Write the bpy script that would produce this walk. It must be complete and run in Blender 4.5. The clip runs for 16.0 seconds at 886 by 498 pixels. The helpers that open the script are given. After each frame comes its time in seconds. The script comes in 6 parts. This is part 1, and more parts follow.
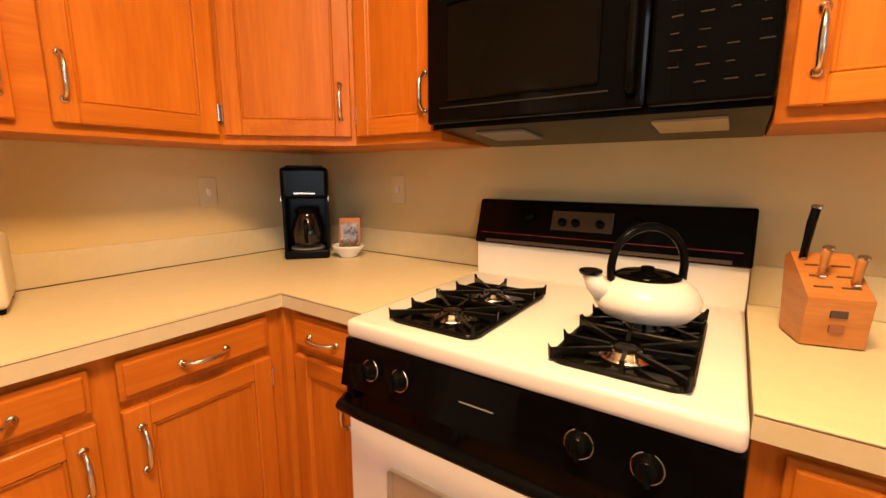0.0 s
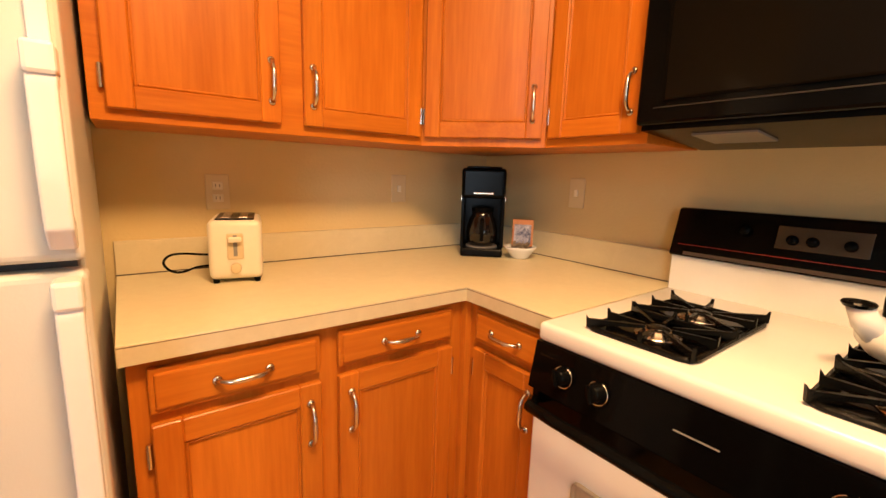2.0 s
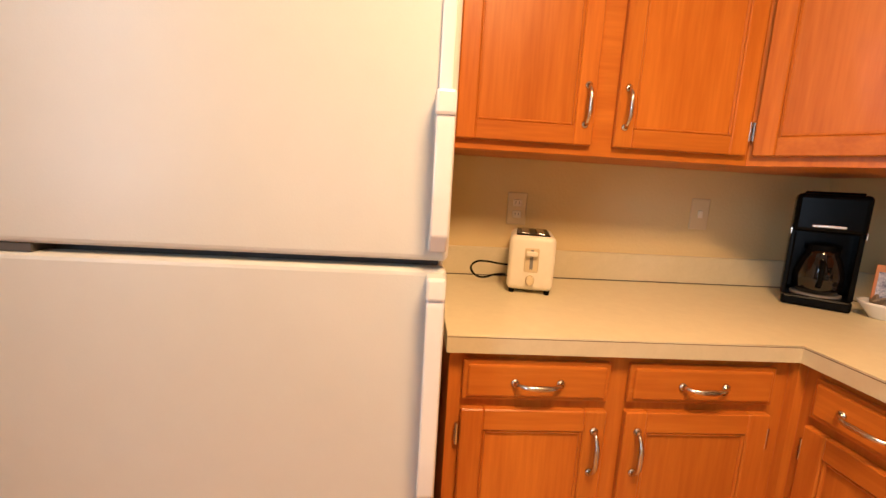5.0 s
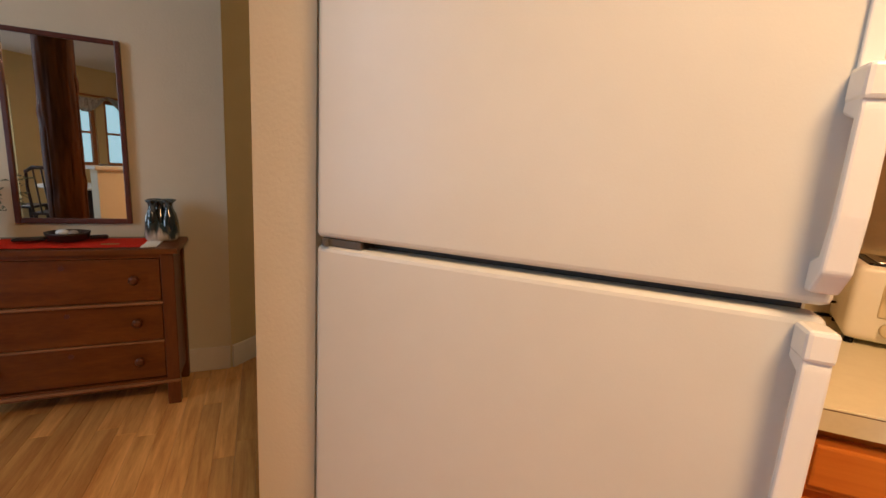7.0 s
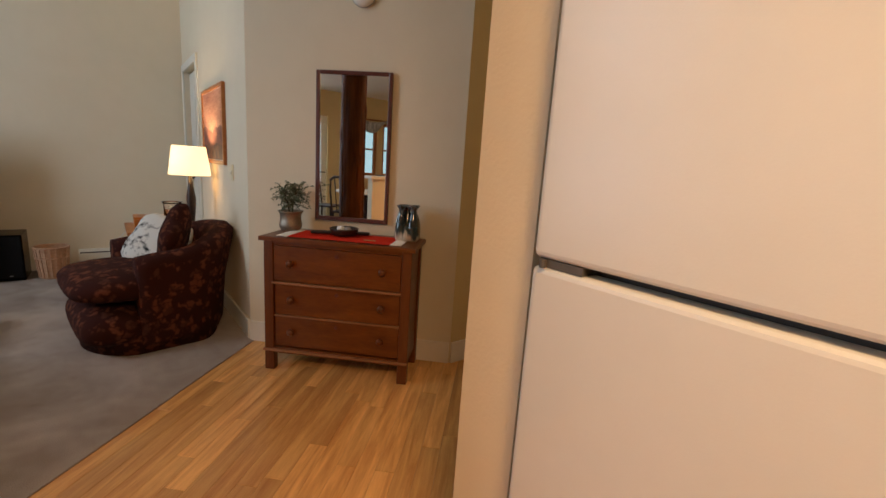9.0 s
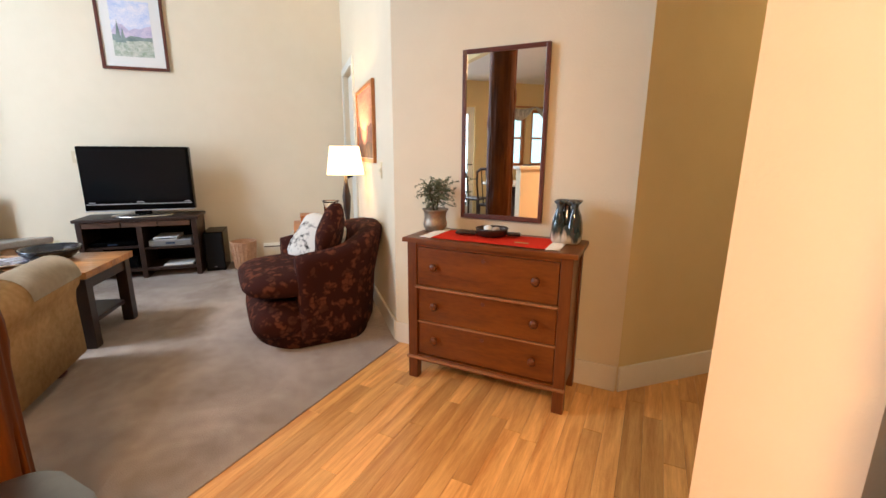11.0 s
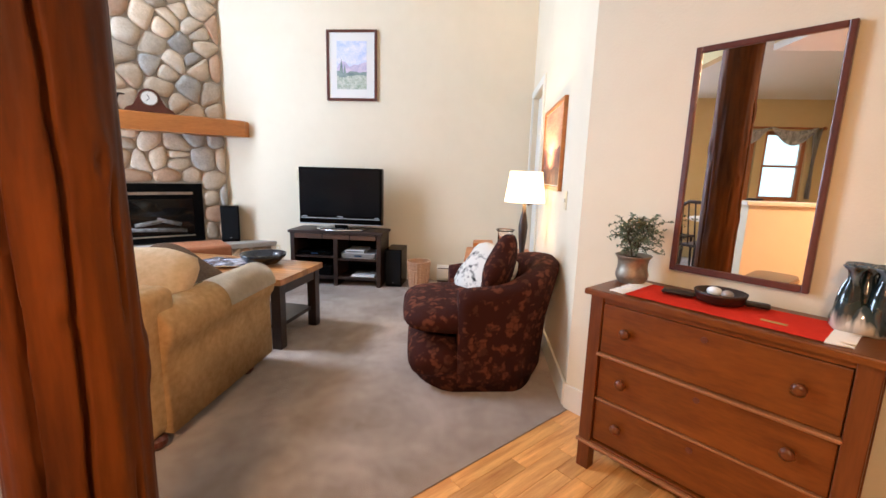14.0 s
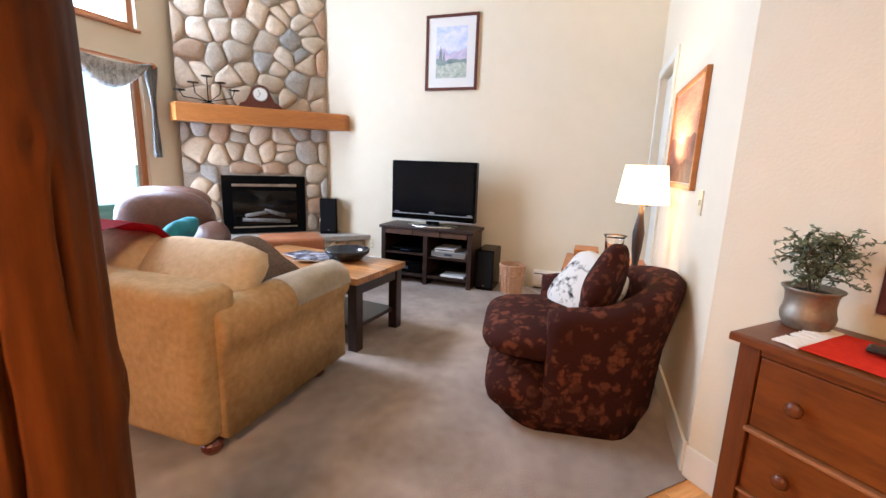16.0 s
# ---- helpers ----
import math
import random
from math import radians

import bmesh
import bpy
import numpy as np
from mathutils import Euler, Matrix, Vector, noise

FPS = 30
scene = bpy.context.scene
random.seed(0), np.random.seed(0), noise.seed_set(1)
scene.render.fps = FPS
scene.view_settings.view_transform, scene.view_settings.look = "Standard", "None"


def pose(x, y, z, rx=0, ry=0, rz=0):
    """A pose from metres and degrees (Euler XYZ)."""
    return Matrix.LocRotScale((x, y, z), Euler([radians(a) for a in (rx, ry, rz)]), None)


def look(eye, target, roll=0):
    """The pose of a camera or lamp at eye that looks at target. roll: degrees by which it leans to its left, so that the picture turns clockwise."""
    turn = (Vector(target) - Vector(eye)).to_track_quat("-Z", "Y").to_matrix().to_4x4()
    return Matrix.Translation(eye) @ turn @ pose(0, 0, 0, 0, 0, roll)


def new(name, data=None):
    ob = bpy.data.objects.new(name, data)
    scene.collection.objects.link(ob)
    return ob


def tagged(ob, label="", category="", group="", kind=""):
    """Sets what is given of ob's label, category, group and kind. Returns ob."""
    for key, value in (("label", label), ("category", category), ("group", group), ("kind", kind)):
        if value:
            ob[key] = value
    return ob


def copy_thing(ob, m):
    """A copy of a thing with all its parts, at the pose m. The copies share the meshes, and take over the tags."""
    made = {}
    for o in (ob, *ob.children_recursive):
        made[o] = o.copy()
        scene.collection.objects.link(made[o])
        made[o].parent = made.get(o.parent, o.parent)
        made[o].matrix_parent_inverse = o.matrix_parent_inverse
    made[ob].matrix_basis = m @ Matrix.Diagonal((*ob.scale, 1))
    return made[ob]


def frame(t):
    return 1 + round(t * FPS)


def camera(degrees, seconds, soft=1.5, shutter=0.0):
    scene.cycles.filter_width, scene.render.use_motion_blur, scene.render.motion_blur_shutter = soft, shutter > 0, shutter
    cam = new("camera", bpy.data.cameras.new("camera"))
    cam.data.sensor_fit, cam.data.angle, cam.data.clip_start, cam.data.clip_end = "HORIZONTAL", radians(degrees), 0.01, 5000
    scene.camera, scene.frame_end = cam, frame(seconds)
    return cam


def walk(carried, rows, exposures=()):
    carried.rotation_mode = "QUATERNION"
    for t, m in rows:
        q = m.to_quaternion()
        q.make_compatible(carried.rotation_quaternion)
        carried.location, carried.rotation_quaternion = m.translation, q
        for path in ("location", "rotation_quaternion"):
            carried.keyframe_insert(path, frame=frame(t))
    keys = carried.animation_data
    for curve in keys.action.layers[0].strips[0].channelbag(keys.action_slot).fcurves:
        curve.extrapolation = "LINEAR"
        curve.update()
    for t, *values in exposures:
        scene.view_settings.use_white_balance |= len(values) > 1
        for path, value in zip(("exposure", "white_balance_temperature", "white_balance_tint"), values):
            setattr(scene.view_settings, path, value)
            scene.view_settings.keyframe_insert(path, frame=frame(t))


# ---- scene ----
cam = camera(92.4, 16.0)
PATH = [
    (0, (-1.336, -1.668, 1.239), (0.29, -0.554, 0.898), 0.1),
    (0.5, (-1.366, -1.626, 1.241), (0.163, -0.379, 0.912), 0.5),
    (1, (-1.389, -1.586, 1.237), (0.023, -0.21, 0.905), 0.9),
    (1.5, (-1.409, -1.566, 1.235), (-0.124, -0.073, 0.887), 1.3),
    (2, (-1.431, -1.562, 1.234), (-0.241, 0.009, 0.895), 1.8),
    (2.5, (-1.454, -1.558, 1.232), (-0.406, 0.113, 0.903), 2.1),
    (3, (-1.471, -1.554, 1.234), (-0.546, 0.188, 0.901), 2.4),
    (3.2, (-1.473, -1.553, 1.232), (-0.616, 0.225, 0.911), 2.5),
    (5.3, (-1.587, -1.498, 1.241), (-1.531, 0.475, 0.92), 3.7),
    (5.5, (-1.621, -1.485, 1.245), (-1.614, 0.487, 0.911), 4.0),
    (6, (-1.663, -1.454, 1.241), (-1.86, 0.506, 0.893), 3.9),
    (6.5, (-1.725, -1.433, 1.233), (-2.185, 0.484, 0.895), 3.7),
    (7, (-1.758, -1.436, 1.24), (-2.482, 0.393, 0.875), 3.5),
    (7.5, (-1.759, -1.411, 1.244), (-2.732, 0.304, 0.906), 4.6),
    (8, (-1.782, -1.373, 1.242), (-3.017, 0.156, 0.874), 4.1),
    (8.5, (-1.801, -1.358, 1.246), (-3.216, 0.005, 0.87), 4.1),
    (9, (-1.816, -1.348, 1.24), (-3.352, -0.124, 0.862), 3.8),
    (9.2, (-1.819, -1.36, 1.231), (-3.397, -0.189, 0.857), 4.2),
    (11.3, (-2.179, -1.199, 1.237), (-4.042, -0.629, 0.787), 0.8),
    (11.5, (-2.195, -1.208, 1.245), (-4.069, -0.673, 0.796), 1.6),
    (12, (-2.288, -1.168, 1.256), (-4.206, -0.826, 0.803), 2.2),
    (12.5, (-2.355, -1.13, 1.249), (-4.304, -0.976, 0.825), 2.1),
    (13, (-2.377, -1.123, 1.249), (-4.339, -1.118, 0.861), 1.5),
    (13.5, (-2.426, -1.133, 1.249), (-4.39, -1.194, 0.877), 1.6),
    (14, (-2.536, -1.149, 1.245), (-4.497, -1.318, 0.892), 1.7),
    (14.5, (-2.629, -1.165, 1.239), (-4.581, -1.392, 0.87), 1.3),
    (15, (-2.717, -1.16, 1.238), (-4.649, -1.501, 0.847), 1.5),
    (15.5, (-2.82, -1.136, 1.237), (-4.721, -1.609, 0.83), 1.7),
    (16, (-2.915, -1.116, 1.235), (-4.77, -1.755, 0.846), 2.0),
]
EXPOSURES = [(0, 0.45, 6550, 10), (3.2, 0.5, 6350, 10), (5.3, 0.25, 5850, 10), (7, -0.05, 5850, 10), (9.2, 0.1, 6100, 11), (11.3, 1.4, 5950, 12), (16, 1.5, 5600, 16)]
walk(cam, [(t, look(eye, target, roll)) for t, eye, target, roll in PATH], EXPOSURES)

# ---- world and light ----
world = bpy.data.worlds.new("world")
scene.world = world
world.use_nodes = True
wn = world.node_tree
sky = wn.nodes.new("ShaderNodeTexSky")
sky.sky_type = "NISHITA"
sky.sun_disc = False
sky.sun_elevation = radians(40)
sky.sun_rotation = radians(200)
wn.links.new(sky.outputs[0], wn.nodes["Background"].inputs[0])
wn.nodes["Background"].inputs[1].default_value = 0.12


def lamp(name, kind, m, energy, color, size=0.2, size_y=None):
    data = bpy.data.lights.new(name, kind)
    data.energy, data.color = energy, color
    if kind == "AREA":
        data.size = size
        if size_y:
            data.shape, data.size_y = "RECTANGLE", size_y
    elif kind == "SUN":
        data.angle = radians(12)
    else:
        data.shadow_soft_size = size
    ob = new(name, data)
    ob.matrix_world = m
    return ob


WARM = (1.0, 0.585, 0.265)
DAY = (0.72, 0.86, 1.0)
lamp("sun", "SUN", look((-3, -12, 10), (-3, -2, 0)), 1.0, (1, 0.96, 0.9))
lamp("kitchen_lamp", "AREA", pose(-1.22, -1.58, 2.37), 45, WARM, 0.45, 0.45)
lamp("hall_lamp", "POINT", pose(-3.1, 1.7, 2.25), 5, (1.0, 0.70, 0.34), 0.1)
lamp("living_window_low_light", "AREA", pose(-5.2, -5.22, 1.25, 90, 0, 0), 39, DAY, 1.5, 1.3)
lamp("living_window_high_light", "AREA", pose(-5.2, -5.22, 3.1, 78, 0, 0), 47, DAY, 1.5, 1.4)
lamp("dining_door_light", "AREA", pose(-2.48, -5.655, 1.1, 90, 0, 0), 9, DAY, 0.5, 1.6)
lamp("table_lamp_bulb", "POINT", pose(-5.77, -0.825, 1.16), 20, (1.0, 0.68, 0.37), 0.04)


# ---- materials ----
def mat(name, color, rough=0.5, metal=0.0, spec=0.5, coat=0.0):
    m = bpy.data.materials.new(name)
    m.use_nodes = True
    b = m.node_tree.nodes["Principled BSDF"]
    b.inputs["Base Color"].default_value = (*color, 1)
    b.inputs["Roughness"].default_value = rough
    b.inputs["Metallic"].default_value = metal
    b.inputs["Specular IOR Level"].default_value = spec
    b.inputs["Coat Weight"].default_value = coat
    return m


def nodes_of(m):
    t = m.node_tree
    return t.nodes, t.links, t.nodes["Principled BSDF"]


def varied(name, dark, light, scale=(3, 3, 3), rough=0.5, bump=0.0, bump_scale=60, detail=6, metal=0.0, vary=0.0, coat=0.0, spec=0.5, turn=0, fine=0.35, lo=0.3, hi=0.7):
    """Two colours mixed by stretched noise at two scales, with fine relief."""
    m = mat(name, light, rough, metal, spec, coat)
    n, l, b = nodes_of(m)
    co = n.new("ShaderNodeTexCoord")
    mp = n.new("ShaderNodeMapping")
    mp.inputs["Scale"].default_value = scale
    mp.inputs["Rotation"].default_value = (0, 0, radians(turn))
    l.new(co.outputs["Object"], mp.inputs["Vector"])
    shift = n.new("ShaderNodeVectorMath")
    shift.operation = "ADD"
    info = n.new("ShaderNodeObjectInfo")
    mul = n.new("ShaderNodeMath")
    mul.operation = "MULTIPLY"
    mul.inputs[1].default_value = 37.0 if vary else 0.0
    l.new(info.outputs["Random"], mul.inputs[0])
    l.new(mp.outputs[0], shift.inputs[0])
    l.new(mul.outputs[0], shift.inputs[1])
    n1 = n.new("ShaderNodeTexNoise")
    n1.inputs["Scale"].default_value = 1.0
    n1.inputs["Detail"].default_value = detail
    n1.inputs["Distortion"].default_value = 0.6
    n2 = n.new("ShaderNodeTexNoise")
    n2.inputs["Scale"].default_value = 7.0
    n2.inputs["Detail"].default_value = 3
    l.new(shift.outputs[0], n1.inputs["Vector"])
    l.new(shift.outputs[0], n2.inputs["Vector"])
    mix = n.new("ShaderNodeMix")
    mix.inputs[0].default_value = fine
    l.new(n1.outputs["Fac"], mix.inputs[2])
    l.new(n2.outputs["Fac"], mix.inputs[3])
    ramp = n.new("ShaderNodeValToRGB")
    ramp.color_ramp.elements[0].position = lo
    ramp.color_ramp.elements[1].position = hi
    ramp.color_ramp.elements[0].color = (*dark, 1)
    ramp.color_ramp.elements[1].color = (*light, 1)
    l.new(mix.outputs[0], ramp.inputs[0])
    out = ramp.outputs[0]
    if vary:
        hsv = n.new("ShaderNodeHueSaturation")
        rng = n.new("ShaderNodeMapRange")
        rng.inputs[3].default_value = 1 - vary
        rng.inputs[4].default_value = 1 + vary
        l.new(info.outputs["Random"], rng.inputs[0])
        l.new(rng.outputs[0], hsv.inputs["Value"])
        l.new(out, hsv.inputs["Color"])
        out = hsv.outputs[0]
    l.new(out, b.inputs["Base Color"])
    if bump:
        nb = n.new("ShaderNodeTexNoise")
        nb.inputs["Scale"].default_value = bump_scale
        nb.inputs["Detail"].default_value = 4
        l.new(co.outputs["Object"], nb.inputs["Vector"])
        bp = n.new("ShaderNodeBump")
        bp.inputs["Strength"].default_value = bump
        bp.inputs["Distance"].default_value = 0.01
        l.new(nb.outputs["Fac"], bp.inputs["Height"])
        l.new(bp.outputs[0], b.inputs["Normal"])
    return m


def emit(name, color, strength):
    m = mat(name, color, 0.6)
    b = m.node_tree.nodes["Principled BSDF"]
    b.inputs["Emission Color"].default_value = (*color, 1)
    b.inputs["Emission Strength"].default_value = strength
    return m


WALL = varied("wall_paint", (0.63, 0.495, 0.255), (0.67, 0.535, 0.285), (1.2, 1.2, 1.2), 0.85, 0.12, 90, spec=0.2)
WALL_PALE = varied("pale_wall_paint", (0.745, 0.645, 0.475), (0.785, 0.685, 0.515), (1.2, 1.2, 1.2), 0.85, 0.12, 90, spec=0.2)
WALL_CREAM = varied("cream_wall_paint", (0.70, 0.62, 0.455), (0.74, 0.66, 0.49), (1.2, 1.2, 1.2), 0.85, 0.12, 90, spec=0.2)
CEIL = varied("ceiling_paint", (0.74, 0.70, 0.62), (0.78, 0.74, 0.66), (1, 1, 1), 0.9, 0.1, 70, spec=0.2)
TRIM = varied("trim_paint", (0.72, 0.68, 0.58), (0.78, 0.74, 0.64), (4, 4, 4), 0.45)
OAK_V = varied("oak_upright", (0.42, 0.11, 0.009), (0.61, 0.195, 0.019), (16, 16, 1.1), 0.36, 0.04, 160, vary=0.08, coat=0.03, spec=0.2)
OAK_X = varied("oak_along_x", (0.42, 0.11, 0.009), (0.61, 0.195, 0.019), (1.1, 16, 16), 0.36, 0.04, 160, vary=0.08, coat=0.03, spec=0.2)
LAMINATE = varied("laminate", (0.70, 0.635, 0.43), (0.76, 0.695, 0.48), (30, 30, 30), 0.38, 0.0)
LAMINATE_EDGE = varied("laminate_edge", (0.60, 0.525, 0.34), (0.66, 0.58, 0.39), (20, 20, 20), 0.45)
WORK_SEAM = mat("laminate_seam", (0.20, 0.13, 0.07), 0.7)
SEAM = mat("dark_seam", (0.06, 0.04, 0.03), 0.7)
ENAMEL = varied("white_enamel", (0.79, 0.80, 0.79), (0.83, 0.84, 0.83), (3, 3, 3), 0.22, 0.0)
FRIDGE = varied("fridge_paint", (0.63, 0.635, 0.595), (0.67, 0.675, 0.635), (2, 2, 2), 0.33, 0.04, 300)
BLACK_GLOSS = mat("black_gloss", (0.002, 0.0018, 0.0018), 0.08, spec=0.08)
BLACK_GLASS = mat("black_glass", (0.006, 0.005, 0.004), 0.06, spec=0.35)
BLACK_PLASTIC = varied("black_plastic", (0.002, 0.002, 0.002), (0.004, 0.004, 0.004), (20, 20, 20), 0.2, spec=0.07)
IRON = varied("cast_iron", (0.003, 0.003, 0.003), (0.007, 0.007, 0.006), (40, 40, 40), 0.22, 0.12, 200, spec=0.12)
CHROME = varied("brushed_nickel", (0.55, 0.50, 0.44), (0.72, 0.68, 0.62), (30, 30, 6), 0.26, metal=1.0)
STEEL = varied("stainless_steel", (0.24, 0.235, 0.23), (0.36, 0.355, 0.35), (3, 3, 60), 0.34, metal=1.0)
GREY = mat("grey_plastic", (0.22, 0.21, 0.20), 0.5)
DARKGREY = mat("gasket", (0.09, 0.085, 0.08), 0.7)
CREAM = varied("cream_plastic", (0.78, 0.72, 0.58), (0.82, 0.76, 0.62), (10, 10, 10), 0.35)
IVORY = mat("ivory_plate", (0.66, 0.55, 0.34), 0.4)
GLASS = mat("glass", (1, 1, 1), 0.02)
GLASS.node_tree.nodes["Principled BSDF"].inputs["Transmission Weight"].default_value = 1.0
MIRROR = mat("mirror_silver", (0.93, 0.93, 0.92), 0.01, 1.0)
PLANK = varied("oak_floor", (0.48, 0.195, 0.045), (0.88, 0.50, 0.165), (2.2, 26, 26), 0.30, 0.08, 90, vary=0.22, coat=0.2, fine=0.25)
CARPET = varied("carpet", (0.22, 0.165, 0.125), (0.45, 0.37, 0.315), (1.7, 1.7, 1.7), 0.95, 0.9, 260, spec=0.1, fine=0.25, lo=0.36, hi=0.66)
b_ = CARPET.node_tree.nodes["Principled BSDF"]
b_.inputs["Sheen Weight"].default_value = 0.3
b_.inputs["Sheen Roughness"].default_value = 0.5
DRESSER = varied("dresser_wood", (0.085, 0.020, 0.002), (0.19, 0.052, 0.005), (3, 3, 14), 0.34, 0.06, 80, coat=0.08, spec=0.35, vary=0.05)
DRESSER_V = varied("dresser_wood_upright", (0.075, 0.018, 0.003), (0.165, 0.046, 0.008), (14, 14, 1.5), 0.36, 0.06, 80, coat=0.08, spec=0.35)
# lighter orange tone for the dresser's ledge and drawer rails
PALE_EDGE = varied("pale_edge_wood", (0.20, 0.075, 0.022), (0.36, 0.155, 0.055), (3, 3, 14), 0.4, 0.06, 80)
DARKWOOD = varied("dark_wood", (0.012, 0.006, 0.004), (0.035, 0.015, 0.008), (3, 18, 18), 0.38, 0.05, 90)
FRAMEWOOD = varied("mahogany_frame", (0.07, 0.016, 0.010), (0.13, 0.034, 0.02), (8, 8, 8), 0.32)
LOG = varied("log_wood", (0.022, 0.0045, 0.0005), (0.155, 0.042, 0.003), (6, 6, 0.7), 0.55, 0.2, 24, fine=0.3, spec=0.12, lo=0.32, hi=0.68)
MANTEL = varied("mantel_wood", (0.34, 0.11, 0.02), (0.51, 0.19, 0.042), (3, 3, 18), 0.4, 0.1, 60)
STONE = varied("river_stone", (0.42, 0.335, 0.24), (0.64, 0.525, 0.39), (6, 6, 6), 0.72, 0.6, 40, vary=0.30, spec=0.35)
MORTAR = varied("mortar", (0.30, 0.245, 0.19), (0.45, 0.38, 0.30), (20, 20, 20), 0.9, 0.6, 120)


# ---- shaping helpers ----
def finish(bm, name, material, smooth=False):
    bmesh.ops.recalc_face_normals(bm, faces=bm.faces)
    me = bpy.data.meshes.new(name)
    bm.to_mesh(me)
    bm.free()
    if smooth:
        for p in me.polygons:
            p.use_smooth = True
    me.materials.append(material)
    return me


def part(name, bm, material, parent=None, label="", smooth=False):
    ob = new(name, finish(bm, name, material, smooth))
    if parent:
        ob.parent = parent
    if label:
        ob["label"] = label
    return ob


def thing(name, m, label, category, group=""):
    ob = new(name)
    ob.empty_display_size = 0.05
    ob.matrix_world = m
    return tagged(ob, label, category, group)


def add_box(bm, x0, x1, y0, y1, z0, z1, bevel=0.0, seg=2, m=None):
    r = bmesh.ops.create_cube(bm, size=1)
    vs = r["verts"]
    for v in vs:
        v.co = Vector(((x0 + x1) / 2 + v.co.x * (x1 - x0), (y0 + y1) / 2 + v.co.y * (y1 - y0), (z0 + z1) / 2 + v.co.z * (z1 - z0)))
    if m is not None:
        bmesh.ops.transform(bm, matrix=m, verts=vs)
    if bevel:
        es = list({e for v in vs for e in v.link_edges})
        bmesh.ops.bevel(bm, geom=es, offset=bevel, segments=seg, affect="EDGES", profile=0.5)
    return bm


def box(x0, x1, y0, y1, z0, z1, bevel=0.0, seg=2, m=None):
    return add_box(bmesh.new(), x0, x1, y0, y1, z0, z1, bevel, seg, m)


def add_lathe(bm, profile, seg=24, m=None, squash=(1, 1)):
    """Turn (radius, z) pairs about the z axis."""
    rings = []
    for r, z in profile:
        rings.append([bm.verts.new((r * squash[0] * math.cos(2 * math.pi * i / seg), r * squash[1] * math.sin(2 * math.pi * i / seg), z)) for i in range(seg)])
    for a, b in zip(rings, rings[1:]):
        for i in range(seg):
            bm.faces.new((a[i], a[(i + 1) % seg], b[(i + 1) % seg], b[i]))
    bm.faces.new(rings[0][::-1])
    bm.faces.new(rings[-1])
    if m is not None:
        bmesh.ops.transform(bm, matrix=m, verts=[v for r in rings for v in r])
    return bm


def lathe(profile, seg=24, m=None, squash=(1, 1)):
    return add_lathe(bmesh.new(), profile, seg, m, squash)


def add_tube(bm, pts, radius, seg=10, flat=1.0):
    """A tube along points; radius is a number or one for each point."""
    pts = [Vector(p) for p in pts]
    rad = radius if isinstance(radius, (list, tuple)) else [radius] * len(pts)
    rings, side = [], None
    for i, p in enumerate(pts):
        d = (pts[min(i + 1, len(pts) - 1)] - pts[max(i - 1, 0)]).normalized()
        if side is None:
            side = d.orthogonal().normalized()
        side = (side - d * side.dot(d)).normalized()
        up = d.cross(side)
        rings.append([bm.verts.new(p + rad[i] * (math.cos(2 * math.pi * k / seg) * side + flat * math.sin(2 * math.pi * k / seg) * up)) for k in range(seg)])
    for a, b in zip(rings, rings[1:]):
        for k in range(seg):
            bm.faces.new((a[k], a[(k + 1) % seg], b[(k + 1) % seg], b[k]))
    bm.faces.new(rings[0][::-1])
    bm.faces.new(rings[-1])
    return bm


def tube(pts, radius, seg=10, flat=1.0):
    return add_tube(bmesh.new(), pts, radius, seg, flat)


def arc(c, r, a0, a1, n, plane="xz"):
    out = []
    for i in range(n + 1):
        a = radians(a0 + (a1 - a0) * i / n)
        u, w = r * math.cos(a), r * math.sin(a)
        out.append(Vector(c) + Vector({"xz": (u, 0, w), "yz": (0, u, w), "xy": (u, w, 0)}[plane]))
    return out


def prism(outline, h0, h1, bevel=0.0, m=None, seg=2):
    """Extrude a closed (x, y) outline from z = h0 to h1."""
    bm = bmesh.new()
    lo = [bm.verts.new((x, y, h0)) for x, y in outline]
    hi = [bm.verts.new((x, y, h1)) for x, y in outline]
    n = len(lo)
    bm.faces.new(lo[::-1])
    top = bm.faces.new(hi)
    for i in range(n):
        bm.faces.new((lo[i], lo[(i + 1) % n], hi[(i + 1) % n], hi[i]))
    if bevel:
        bmesh.ops.bevel(bm, geom=list(top.edges), offset=bevel, segments=seg, affect="EDGES", profile=0.5)
    if m is not None:
        bmesh.ops.transform(bm, matrix=m, verts=bm.verts)
    return bm


def dshape(w, d, r=0.07, n=6):
    out = []
    for cx, cy, a0 in ((1, 1, 0), (-1, 1, 90), (-1, -1, 180), (1, -1, 270)):
        for i in range(n + 1):
            a = radians(a0 + 90 * i / n)
            out.append((cx * (w / 2 - r) + r * math.cos(a), cy * (d / 2 - r) + r * math.sin(a)))
    return out


def puff(w, d, h, power=3.2, cuts=8, noise_amount=0.0, seed=0.0, tip=0.0):
    """A stuffed cushion: a superellipsoid w by d by h about the origin, creased a little."""
    bm = bmesh.new()
    bmesh.ops.create_uvsphere(bm, u_segments=cuts * 4, v_segments=cuts * 2, radius=1)
    for v in bm.verts:
        x, y, z = v.co
        k = (abs(x) ** power + abs(y) ** power + abs(z) ** 2.2) ** (-1 / power)
        x, y, z = x * k, y * k, z * k
        f = 1 + tip * (abs(x * y))
        e = noise.noise(Vector((x * 2.3 + seed, y * 2.3, z * 2.3))) * noise_amount
        v.co = Vector((x * w / 2 * f, y * d / 2 * f, z * h / 2)) * (1 + e)
    return bm


